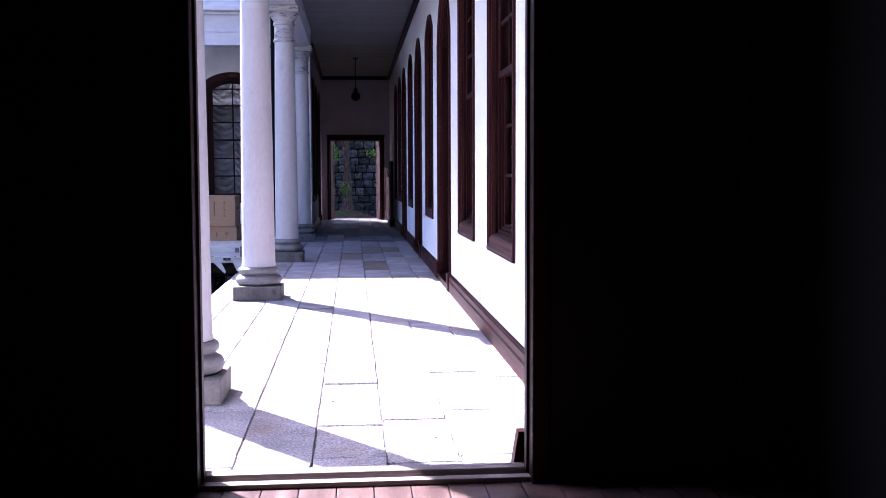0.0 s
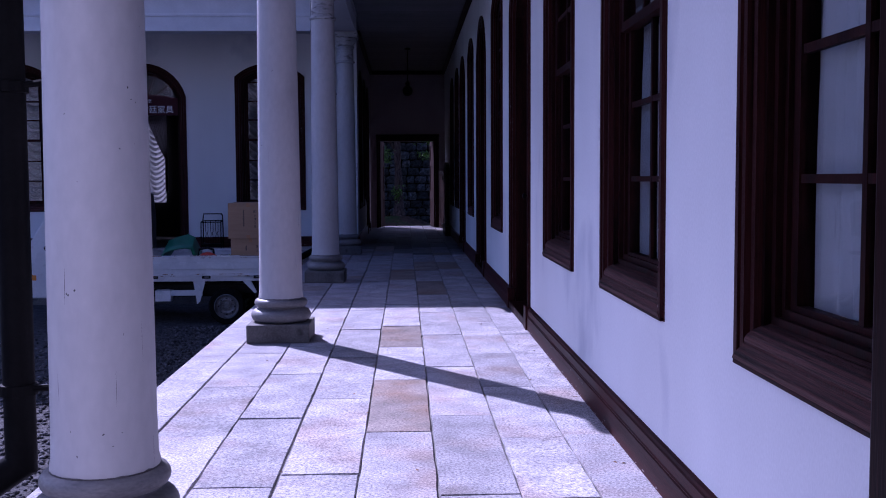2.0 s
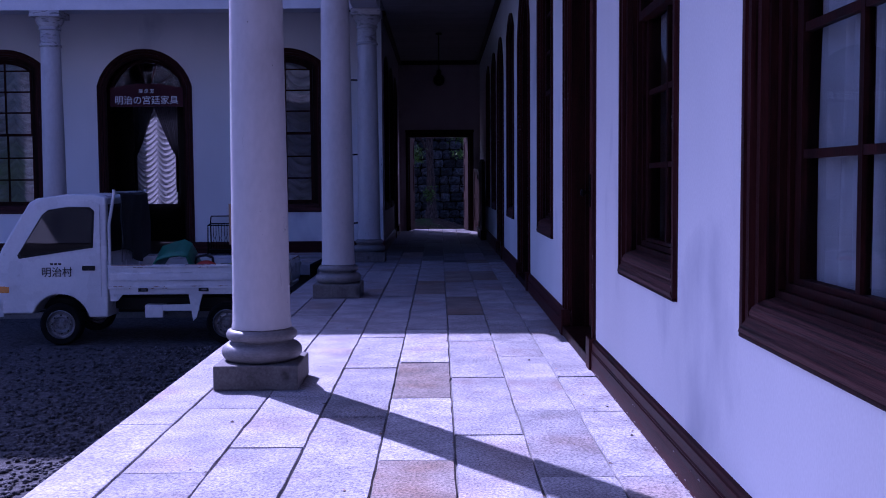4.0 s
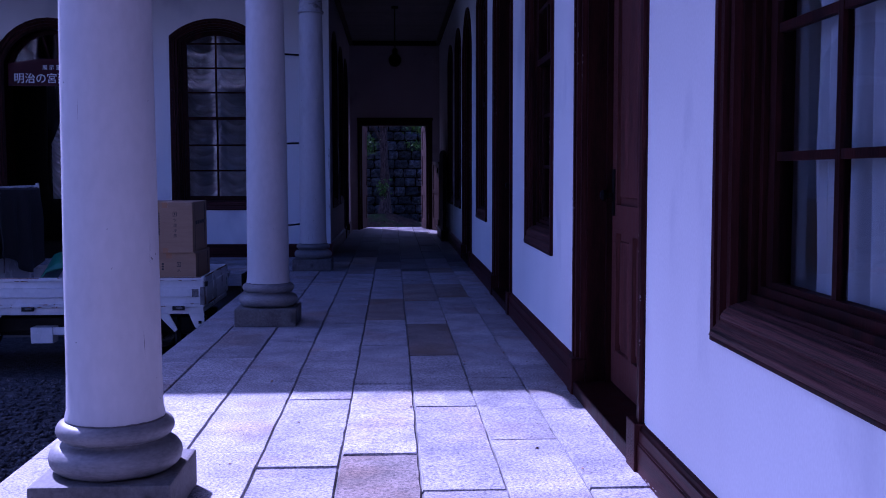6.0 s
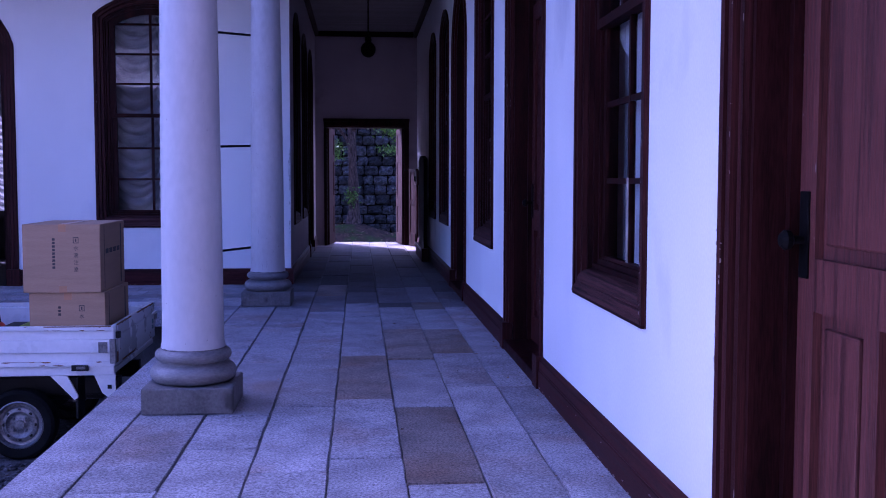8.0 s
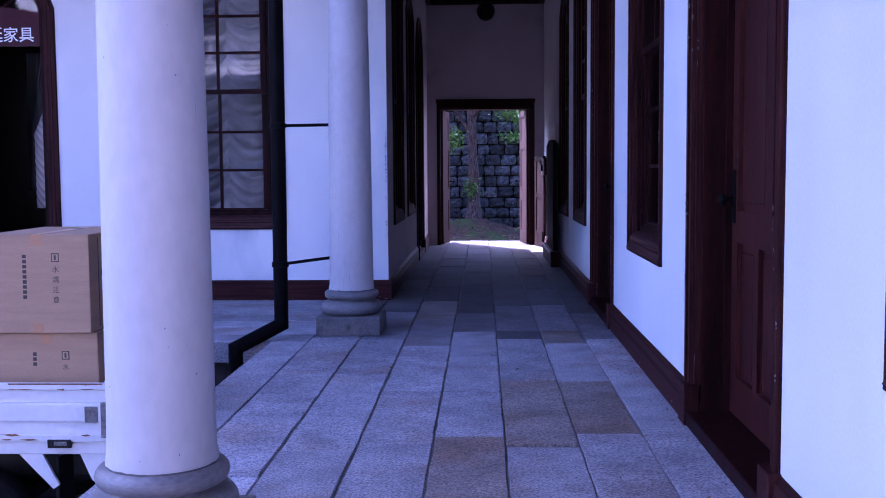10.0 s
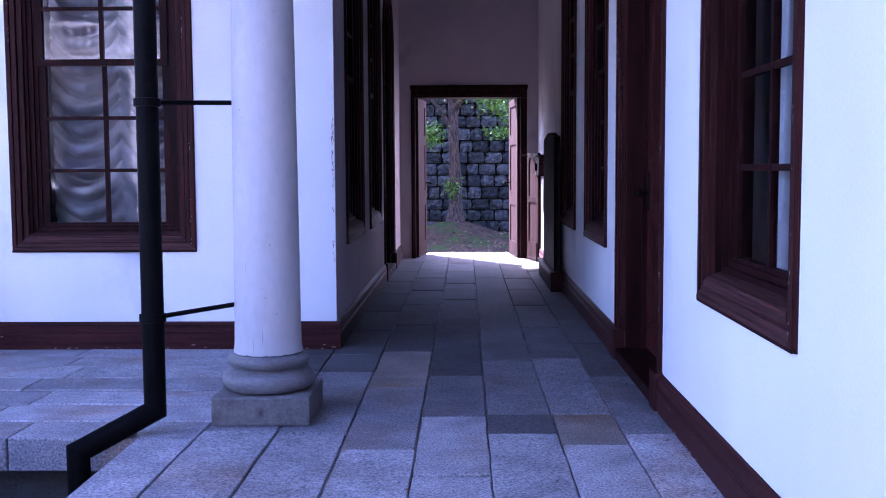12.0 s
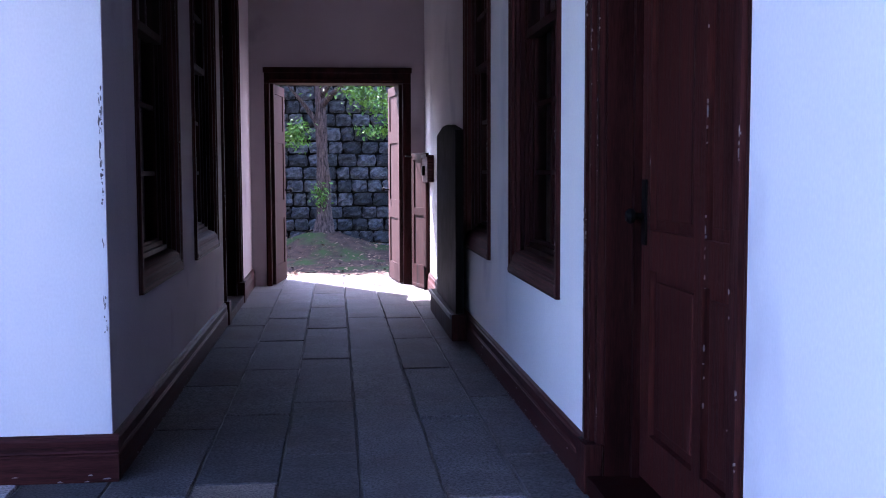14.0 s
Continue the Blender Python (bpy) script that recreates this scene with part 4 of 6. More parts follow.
truck_box("chassis_rail", (-3.2, -0.05, 0.32, 0.40, 0.42, 0.56), black_plastic)
truck_box("chassis_rail", (-3.2, -0.05, 0.98, 1.06, 0.42, 0.56), black_plastic)
truck_box("axle", (-0.78, -0.64, 0.1, 1.28, 0.22, 0.30), black_plastic)
truck_box("underbody", (-3.3, -0.2, 0.42, 0.96, 0.36, 0.60), black_plastic, "", 0.02)
truck_box("tool_box", (-1.72, -1.50, 0.04, 0.20, 0.34, 0.50), truck_paint)
truck_box("bracket", (-1.55, -1.05, 0.05, 0.075, 0.42, 0.50), truck_paint)
for pts in ([(-1.17, 0.63), (-1.00, 0.63), (-1.08, 0.34), (-1.12, 0.30)], [(-0.47, 0.63), (-0.35, 0.63), (-0.27, 0.47), (-0.30, 0.45)], [(-0.16, 0.64), (-0.005, 0.64), (-0.005, 0.52), (-0.05, 0.46), (-0.10, 0.50)], [(-2.13, 0.63), (-1.98, 0.63), (-2.05, 0.55), (-2.13, 0.55)]):
    bm = bmesh.new()
    prism(bm, pts, 0.012, 0.03)
    part("stay", bm, truck_paint, truck)
bm = bmesh.new()
prism(bm, [(-0.06, 0.56), (-0.03, 0.56), (-0.03, 0.53), (-0.06, 0.53)], 0.006, 0.02)
part("reflector", bm, black_plastic, truck)
truck_box("mud_flap", (-0.30, -0.28, 0.04, 0.22, 0.30, 0.60), black_plastic)
for y, s in ((0.10, -1), (1.28, 1)):
    wheel(truck, -0.71, y, s)
    wheel(truck, -2.76, y, s)
# cab: a side outline given depth, with a sunk window and wheel arch
bm = bmesh.new()
cab = [(-2.17, 0.35), (-2.17, 1.83), (-2.30, 1.86), (-2.62, 1.87), (-3.0, 1.82), (-3.10, 1.77), (-3.46, 1.20), (-3.50, 1.10), (-3.52, 0.62), (-3.50, 0.40), (-3.12, 0.40)]
arch = [(-2.76 + 0.36 * math.cos(radians(a)), 0.27 + 0.37 * math.sin(radians(a))) for a in range(160, 19, -14)]
prism(bm, cab + arch + [(-2.41, 0.35)], 0.03, 1.35)
bmesh.ops.recalc_face_normals(bm, faces=bm.faces)
cab_ob = part("cab", bm, truck_paint, truck, "white cab with rounded roof edge")
bv = cab_ob.modifiers.new("edge", "BEVEL")
bv.width, bv.segments, bv.limit_method, bv.angle_limit = 0.035, 3, "ANGLE", radians(50)
door_pts = [(-2.24, 0.60), (-2.24, 1.74), (-2.40, 1.79), (-2.66, 1.79), (-2.96, 1.74), (-3.05, 1.68), (-3.40, 1.14), (-3.42, 0.74), (-3.18, 0.70), (-2.40, 0.60)]
win_pts = [(-2.33, 1.21), (-2.30, 1.66), (-2.36, 1.71), (-2.62, 1.715), (-2.86, 1.68), (-2.94, 1.62), (-3.26, 1.12), (-3.24, 1.08)]
for y0, y1, nm in ((0.018, 0.03, "door"), (1.35, 1.362, "door")):
    bm = bmesh.new()
    prism(bm, door_pts, y0, y1)
    dr = part(nm, bm, truck_paint, truck, "white cab door")
    yy = y0 - 0.004 if y0 < 1 else y1
    bm = bmesh.new()
    prism(bm, win_pts, yy, yy + 0.004)
    part("window_seal", bm, black_plastic, dr)
    bm = bmesh.new()
    cxx = sum(p[0] for p in win_pts) / len(win_pts)
    czz = sum(p[1] for p in win_pts) / len(win_pts)
    inner = [(cxx + (x - cxx) * 0.94, czz + (z - czz) * 0.92) for x, z in win_pts]
    prism(bm, inner, yy - 0.003 if y0 < 1 else yy + 0.004, yy - 0.001 if y0 < 1 else yy + 0.006)
    glaze(part("window_glass", bm, smoked, dr, "dark side window"))
    bm = bmesh.new()
    add_box(bm, -2.47, -2.31, yy - 0.008, yy + 0.008, 0.93, 0.99, 0.006)
    part("handle", bm, black_plastic, dr, "black door handle")
    bm = bmesh.new()
    add_box(bm, -3.42, -2.26, yy, yy + 0.004, 0.735, 0.748)
    part("swage_line", bm, truck_paint, dr)
bm = bmesh.new()
pp = [(-3.105, 1.72), (-3.125, 1.72), (-3.465, 1.19), (-3.445, 1.19)]
prism(bm, pp, 0.12, 1.26)
part("windscreen", bm, smoked, truck, "sloping windscreen")
truck_box("bumper", (-3.56, -3.45, 0.03, 1.35, 0.36, 0.55), truck_paint, "", 0.02)
for y0 in (0.10, 1.06):
    truck_box("headlight", (-3.55, -3.50, y0, y0 + 0.22, 0.66, 0.80), steel, "clear headlight", 0.01)
truck_box("indicator", (-3.50, -3.38, 0.022, 0.05, 0.66, 0.74), amber, "amber side indicator", 0.004)
truck_box("rear_window", (-2.172, -2.160, 0.12, 1.26, 1.15, 1.74), black_plastic, "dark rear cab window", 0.0)
# white tube guard behind the cab
for y in (0.06, 1.32):
    bm = bmesh.new()
    tube(bm, [(-2.14, y, 0.98), (-2.14, y, 1.5), (-2.07, y, 1.86), (-2.07, y, 1.92)], 0.019)
    part("guard_post", bm, truck_paint, truck)
bm = bmesh.new()
tube(bm, [(-2.07, 0.06, 1.88), (-2.07, 1.32, 1.88)], 0.017)
part("guard_rail", bm, truck_paint, truck)
for y in (0.48, 0.90):
    bm = bmesh.new()
    tube(bm, [(-2.13, y, 1.0), (-2.11, y, 1.5), (-2.07, y, 1.88)], 0.006)
    part("guard_bar", bm, steel, truck)


def lettering(name, text, size, m, material, parent, depth=0.0008, bold=0.0):
    cu = bpy.data.curves.new(name, "FONT")
    cu.body, cu.size, cu.extrude, cu.offset = text, size, depth, bold * size
    cu.align_x, cu.align_y = "CENTER", "CENTER"
    tmp = bpy.data.objects.new(name, cu)
    me = bpy.data.meshes.new_from_object(tmp)
    bpy.data.objects.remove(tmp)
    me.materials.append(material)
    ob = new(name, me)
    ob.parent = parent
    ob.matrix_local = m
    return ob


for x0, x1, z0 in ((-2.10, -1.6, 0.997), (-1.2, -0.95, 0.997), (-0.5, -0.02, 0.997)):
    truck_box("worn_edge", (x0, x1, -0.0175, -0.012, z0 - 0.006, z0 + 0.0015), rust, "", 0.0)
for y0, y1, z0, z1 in ((0.05, 0.5, 0.992, 1.002), (0.7, 1.3, 0.992, 1.002), (0.03, 0.08, 0.72, 0.80), (0.2, 0.6, 0.705, 0.72)):
    truck_box("worn_edge", (0.0, 0.0065, y0, y1, z0, z1), rust, "", 0.0, tail)
truck_box("sticker", (0.016, 0.0175, 1.20, 1.25, 0.79, 0.87), sticker_teal, "small teal and white sticker", 0.0, tail)
truck_box("sticker_line", (0.0172, 0.0182, 1.207, 1.243, 0.82, 0.835), white_ink, "", 0.0, tail)
truck_box("gate_hook", (0.0, 0.035, 1.285, 1.325, 0.86, 0.93), steel, "worn steel gate hook", 0.006, tail)
truck_box("hook_lever", (0.02, 0.045, 1.19, 1.30, 0.915, 0.935), truck_paint, "", 0.005, tail)
bm = bmesh.new()
for k in range(26):
    y, z = rt.choice((rt.uniform(0.05, 1.34), rt.uniform(1.15, 1.34))), rt.choice((0.70, 0.72, 0.76, 0.998, 0.99, rt.uniform(0.72, 0.98)))
    w, h = rt.uniform(0.004, 0.02), rt.uniform(0.003, 0.012)
    vs = [bm.verts.new((0.0175 if 0.78 < z < 0.92 and y < 1.30 else 0.0065, y + p * w, z + q * h)) for p, q in ((-1, 0), (0.1, -0.8), (1, 0.2), (0.2, 1))]
    bm.faces.new(vs)
tagged(part("rust_spots", bm, rust, tail, "rust spots on the tailgate"), kind="stuff")
lettering("door_lettering", "明治村", 0.128, pose(-2.78, 0.012, 0.905, 90), ink, truck, bold=0.01)
for k in range(3):
    truck_box("small_mark", (-2.86 + k * 0.05, -2.825 + k * 0.05, 0.013, 0.018, 1.0, 1.025), ink, "", 0.0)

# load on the bed
BED = GROUND + 0.68
def carton(x0, x1, y0, y1, z0, z1, label, marks):
    ob = thing("cardboard_box", pose((x0 + x1) / 2, (y0 + y1) / 2, z0), label, "box", "cartons on the truck")
    hx, hy, h = (x1 - x0) / 2, (y1 - y0) / 2, z1 - z0
    box_part("carton", (-hx, hx, -hy, hy, 0, h), card, ob, "", 0.006)
    box_part("tape", (-0.02, 0.035, -hy - 0.0015, -hy + 0.004, h - 0.055, h + 0.001), tape, ob, "brown tape end")
    box_part("tape", (-0.02, 0.035, -hy - 0.001, hy, h - 0.003, h + 0.0015), tape, ob, "brown tape along the lid")
    if marks > 1:
        box_part("tape", (-0.02, 0.035, -hy - 0.0015, -hy + 0.004, 0.001, 0.05), tape, ob, "brown tape end")
    zt = h - 0.16
    a = "水濡注意"[: 4 if marks > 1 else 1]
    box_part("symbol_frame", (0.085, 0.125, -hy - 0.001, -hy + 0.002, zt + 0.02, zt + 0.065), ink, ob)
    box_part("symbol_field", (0.090, 0.120, -hy - 0.002, -hy, zt + 0.025, zt + 0.060), card, ob)
    box_part("symbol_mark", (0.100, 0.110, -hy - 0.003, -hy, zt + 0.03, zt + 0.055), ink, ob)
    for k, ch in enumerate(a):
        lettering("printed_character", ch, 0.036, pose(0.105, -hy - 0.0006, zt - 0.02 - 0.052 * k, 90), ink, ob)
    for k in range(9 if marks > 1 else 3):
        box_part("printed_mark", (-0.066, -0.046, -hy - 0.001, -hy + 0.002, zt + 0.04 - 0.026 * k, zt + 0.058 - 0.026 * k), ink, ob)
    box_part("printed_line", (hx - 0.002, hx + 0.001, -hy + 0.12, -hy + 0.13, 0.02, h - 0.02), ink, ob)
    box_part("printed_line", (hx - 0.002, hx + 0.001, hy - 0.14, hy - 0.11, 0.02, h - 0.02), ink, ob)
    if marks > 1:
        for k in range(4):
            box_part("printed_bar", (hx - 0.002, hx + 0.001, -hy + 0.16 + 0.12 * k, -hy + 0.25 + 0.12 * k, h * 0.55, h * 0.62), ink, ob)
    return ob


carton(-2.60, -2.05, 17.47, 18.25, BED, 0.428, "half-hidden brown cardboard box standing on the truck bed", 1)
carton(-2.63, -2.07, 17.44, 18.22, 0.430, 0.936, "taped brown cardboard box stacked on another box", 2)

tarp = thing("plastic_sheet", pose(-3.35, 17.75, BED), "folded green plastic sheet lying on the truck bed", "sheet")
bm = bmesh.new()
for i in range(9):
    for j in range(7):
        x, y = -0.38 + 0.095 * i, -0.3 + 0.1 * j
        h = (0.56 + 0.25 * x) * max(0.0, 1 - (abs(x + 0.02) / 0.33) ** 5) * (1 - 0.3 * abs(y) / 0.3) + 0.02 + 0.02 * noise.noise((x * 9, y * 9, 0))
        bm.verts.new((x, y, h))
bm.verts.ensure_lookup_table()
for i in range(8):
    for j in range(6):
        bm.faces.new([bm.verts[k] for k in (i * 7 + j, (i + 1) * 7 + j, (i + 1) * 7 + j + 1, i * 7 + j + 1)])
sheet = part("sheet", bm, green_plastic, tarp, "", True)
so = sheet.modifiers.new("thick", "SOLIDIFY")
so.thickness = 0.02

work_sheet = thing("work_sheet", pose(-3.99, 17.32, GROUND + 0.68), "dark grey work sheet hung over the guard behind the cab", "sheet")
bm = bmesh.new()
cloth_rows = []
for j in range(15):
    q = j / 14
    z = 1.235 - 0.95 * q if j else 1.21
    row = []
    for i in range(25):
        y = 0.16 + 1.20 * i / 24
        hem = 0.22 * (0.5 + 0.5 * math.sin(4.1 * y + 0.6)) * q
        row.append(bm.verts.new((-0.035 + (0.055 if j else 0.0) + 0.035 * q * math.sin(15 * y) + 0.02 * noise.noise((y * 5, q * 3, 2)), y, z + hem)))
    cloth_rows.append(row)
for p, q in zip(cloth_rows, cloth_rows[1:]):
    for i in range(24):
        bm.faces.new((p[i], p[i + 1], q[i + 1], q[i]))
ws = part("sheet", bm, drape_dark, work_sheet, "", True)
ws.modifiers.new("thick", "SOLIDIFY").thickness = 0.008

blower = thing("leaf_blower", pose(-2.98, 17.62, BED), "red and black backpack leaf blower on the truck bed", "blower")
bm = bmesh.new()
bmesh.ops.create_uvsphere(bm, u_segments=24, v_segments=14, radius=0.15, matrix=pose(0.02, 0, 0.22) @ Matrix.Diagonal((1.05, 0.8, 0.85, 1)))
part("housing", bm, red_plastic, blower, "glossy red housing", True)
bm = bmesh.new()
lathe(bm, [(0.05, -0.05), (0.12, -0.04), (0.13, 0.0), (0.12, 0.06), (0.05, 0.07)], 24)
bmesh.ops.transform(bm, matrix=pose(0.10, -0.10, 0.18, 90), verts=bm.verts)
part("fan_cover", bm, black_plastic, blower, "black fan cover", True)
bm = bmesh.new()
tube(bm, [(-0.12, 0, 0.30), (-0.10, 0, 0.39), (0.02, 0, 0.41), (0.10, 0, 0.38), (0.11, 0, 0.30)], 0.018)
part("handle", bm, black_plastic, blower)
box_part("foot", (-0.12, 0.20, -0.10, 0.10, 0.0, 0.10), black_plastic, blower, "", 0.02)
case = thing("tool_case", pose(-2.70, 17.60, BED), "black tool case with lime green edge", "case")
box_part("body", (-0.10, 0.03, -0.13, 0.13, 0, 0.30), black_plastic, case, "", 0.012)
box_part("edge_strip", (0.03, 0.045, -0.135, 0.13, 0.0, 0.305), lime, case, "lime green edge", 0.004)

# ---- iron rack at the wing's wall ----
rack = thing("iron_rack", pose(-3.70, 21.97, 0) @ Matrix.Diagonal((1.08, 1.0, 1.06, 1.0)), "low black iron stand against the wing's wall", "stand")
for sx in (-0.17, 0.17):
    bm = bmesh.new()
    tube(bm, [(sx, 0.12, 0.0), (sx, 0.10, 0.50), (sx * 0.95, 0.10, 0.585), (sx * 0.8, 0.10, 0.60)], 0.010)
    part("upright", bm, iron, rack)
    bm = bmesh.new()
    tube(bm, [(sx, -0.14, 0.0), (sx, -0.10, 0.46), (sx, 0.10, 0.48)], 0.009)
    part("leg", bm, iron, rack)
    bm = bmesh.new()
    tube(bm, [(sx, -0.12, 0.22), (sx, 0.11, 0.06)], 0.007)
    part("brace", bm, iron, rack)
for z, y in ((0.60, 0.10), (0.48, 0.10), (0.46, -0.10), (0.05, -0.13), (0.05, 0.12)):
    bm = bmesh.new()
    tube(bm, [(-0.16, y, z), (0.16, y, z)], 0.009)
    part("rail", bm, iron, rack)
for k in range(7):
    bm = bmesh.new()
    x = -0.13 + 0.0433 * k
    tube(bm, [(x, 0.10, 0.05), (x, 0.10, 0.20), (x + 0.012 * (-1) ** k, 0.10, 0.25), (x, 0.10, 0.30), (x, 0.10, 0.47)], 0.005, 6)
    part("bar", bm, iron, rack)
bm = bmesh.new()
add_box(bm, -0.17, 0.17, -0.13, 0.12, 0.02, 0.075, 0.004)
part("tray", bm, iron, rack)

# ---- downpipe at the corner column ----
def downpipe(x, y, bend, foot, to, label):
    """A round pipe from the cornice to a mitred bend, and on over the kerb; rods tie it to its column."""
    ob = thing("downpipe", pose(x, y, 0), label, "pipe", "rainwater downpipes")
    fx, fy, fz = foot
    bm = bmesh.new()
    mitred_pipe(bm, [(0, 0, 4.4), (0, 0, bend), (fx, fy, fz), (fx, fy, -0.55)], 0.053)
    part("tube", bm, iron, ob, "", True)
    for z in (0.56, 1.585, 2.69, 3.7):
        bm = bmesh.new()
        tube(bm, [(0.0, 0.0, z), (to[0], to[1], z + 0.02)], 0.012, 8)
        rod = part("bracket", bm, iron, ob)
        bm = bmesh.new()
        lathe(bm, [(0.054, z - 0.02), (0.063, z - 0.018), (0.063, z + 0.018), (0.054, z + 0.02)], 20)
        part("collar", bm, iron, rod)
    return ob


downpipe(-1.575, 19.88, 0.11, (-0.29, -0.24, -0.03), (0.345, 0.37), "black iron rainwater downpipe strapped to the corner column")
downpipe(-1.42, 6.12, 0.30, (-0.38, -0.05, 0.05), (0.20, -0.06), "black iron rainwater downpipe beside a column near the hall")

# ---- pendant lamp in the passage ----
lamp = thing("pendant_lamp", pose(-0.02, 24.9, 4.06), "unlit dark glass pendant lamp hanging from the ceiling", "lamp")
bm = bmesh.new()
lathe(bm, [(0.06, -0.03), (0.06, 0.0)], 20)
part("ceiling_rose", bm, iron, lamp)
bm = bmesh.new()
tube(bm, [(0, 0, -0.02), (0, 0, -0.72)], 0.010, 8)
part("rod", bm, iron, lamp)
bm = bmesh.new()
lathe(bm, [(0.02, -0.70), (0.045, -0.73), (0.05, -0.77), (0.04, -0.79)], 20)
part("holder", bm, iron, lamp, "", True)
bm = bmesh.new()
lathe(bm, [(0.04, -0.79), (0.085, -0.83), (0.11, -0.88), (0.105, -0.94), (0.075, -0.99), (0.025, -1.015)], 28)
part("shade", bm, iron, lamp, "dark frosted glass shade", True)

# ---- end doorway ----
end_door = thing("door_5", pose(0, END, 0), "open double door with moulded dark wooden casing", "door", kind="structure")
for nm, d in (("jamb", (-0.825, -0.765, -0.03, 0.32, 0.0, 2.25)), ("jamb", (0.70, 0.795, -0.03, 0.32, 0.0, 2.25)), ("head", (-0.825, 0.795, -0.03, 0.32, 2.25, 2.405))):
    p = box_part(nm, d, wood, end_door, "", 0.012)
box_part("head_moulding", (-0.835, 0.805, -0.05, -0.03, 2.36, 2.422), wood, end_door, "", 0.008)
box_part("head_bead", (-0.765, 0.70, -0.04, -0.03, 2.27, 2.29), wood_worn, end_door, "", 0.004)
def leaf_of(name, hinge_x, turn, sgn):
    lf = new(name)
    lf.parent = end_door
    lf.matrix_local = pose(hinge_x, 0.03, 0, 0, 0, turn)
    w = 0.70
    cells = [(sgn * a, sgn * b, z0, z1) for a, b in ((0.10, 0.60),) for z0, z1 in ((0.22, 0.74), (0.95, 1.60), (1.74, 2.14))]
    cells = [(min(a, b), max(a, b), z0, z1) for a, b, z0, z1 in cells]
    bm = bmesh.new()
    panelled_leaf(bm, min(0, sgn * w), max(0, sgn * w), 0.015, 2.245, -0.02, 0.02, cells)
    part("stile_frame", bm, end_leaf, lf, "pale faded wooden leaf")
    for c in cells:
        bm = bmesh.new()
        add_box(bm, c[0], c[1], -0.008, 0.008, c[2], c[3])
        part("panel", bm, end_leaf, lf)
    bm = bmesh.new()
    lathe(bm, [(0.01, 0.0), (0.01, 0.05), (0.026, 0.06), (0.022, 0.085), (0.0001, 0.09)], 14, cap=False)
    bmesh.ops.transform(bm, matrix=pose(sgn * 0.65, -0.02, 1.06, 90), verts=bm.verts)
    part("knob", bm, iron, lf)


end_leaf = surface("faded_door_paint", (0.016, 0.0072, 0.007), (0.036, 0.017, 0.016), 0.7, 4, 50, 0.3, 0.002, (6, 6, 0.6), spec=0.05)
leaf_of("leaf", -0.745, 83, 1)
leaf_of("leaf", 0.68, -83, -1)

# pointed board on a low stand in the passage
board = thing("notice_board", pose(0.86, 26.2, 0), "dark wooden board with a pointed top on a low step", "board")
bm = bmesh.new()
prism(bm, [(-0.70, 0.21), (0.70, 0.21), (0.70, 1.58), (0.18, 1.64), (-0.18, 1.64), (-0.70, 1.58)], -0.03, 0.03)
bmesh.ops.transform(bm, matrix=pose(0, 0, 0, 0, 0, -90), verts=bm.verts)
part("panel", bm, iron, board)
box_part("step", (-0.06, 0.055, -0.70, 1.05, 0.0, 0.20), wood, board, "", 0.01)
box_part("nosing", (-0.075, -0.06, -0.70, 1.05, 0.17, 0.205), steel, board, "worn metal nosing", 0.004)

# low panelled leaf folded back between the end doorway and the wall
gate = thing("folding_gate", pose(0.80, 29.28, 0, 0, 0, -72), "low dark-framed wooden gate leaf folded back beside the end doorway", "gate")
bm = bmesh.new()
panelled_leaf(bm, 0.0, 0.40, 0.03, 1.47, -0.018, 0.018, [(0.06, 0.34, 0.26, 0.80), (0.06, 0.34, 0.88, 1.40)])
part("frame", bm, wood, gate, "dark red-brown painted frame")
for z0, z1 in ((0.26, 0.80), (0.88, 1.40)):
    box_part("panel", (0.06, 0.34, -0.008, 0.008, z0, z1), end_leaf, gate, "faded red-brown panel")
box_part("kick_rail", (0.0, 0.40, -0.024, 0.024, 0.012, 0.05), wood, gate, "", 0.004)
bm = bmesh.new()
tube(bm, [(0.385, -0.028, 0.0), (0.385, -0.028, 0.22), (0.37, -0.028, 0.25)], 0.009, 8)
part("drop_bolt", bm, iron, gate, "black iron drop bolt")
bm = bmesh.new()
tube(bm, [(0.02, -0.02, 1.43), (0.02, -0.10, 1.44)], 0.008, 8)
part("hook", bm, iron, gate, "black iron hook")

# small wooden key box on the passage wall by the end door
key_box = thing("wall_box", pose(FACE, 28.74, 1.16), "small brown wooden box fixed to the passage wall", "box")
box_part("case", (-0.07, 0.0, -0.32, 0.32, 0.0, 0.28), sill_wood, key_box, "", 0.006)
box_part("lid", (-0.085, -0.07, -0.34, 0.34, 0.26, 0.29), wood, key_box)
box_part("bell", (-0.10, -0.07, -0.06, 0.06, 0.07, 0.17), iron, key_box, "black iron fitting", 0.01)

# ---- hall doorway and floor ----
hall_door = thing("door_6", pose(0, HALL, 0), "dark wooden frame of the hall's open doorway", "door", kind="structure")
box_part("jamb", (-0.76, -0.69, -0.03, 0.155, 0.0, 2.95), wood, hall_door, "", 0.008)
box_part("jamb", (0.563, 0.63, -0.03, 0.155, 0.0, 2.95), wood, hall_door, "", 0.008)
box_part("head", (-0.76, 0.63, -0.03, 0.155, 2.95, 3.05), wood, hall_door)
box_part("door_stop", (-0.69, -0.68, 0.05, 0.10, 0.12, 2.95), wood, hall_door)
box_part("door_stop", (0.553, 0.563, 0.05, 0.10, 0.12, 2.95), wood, hall_door)
box_part("threshold", (-0.69, 0.563, 0.09, 0.165, -0.05, 0.128), bare_wood, hall_door, "worn wooden threshold rail", 0.006)
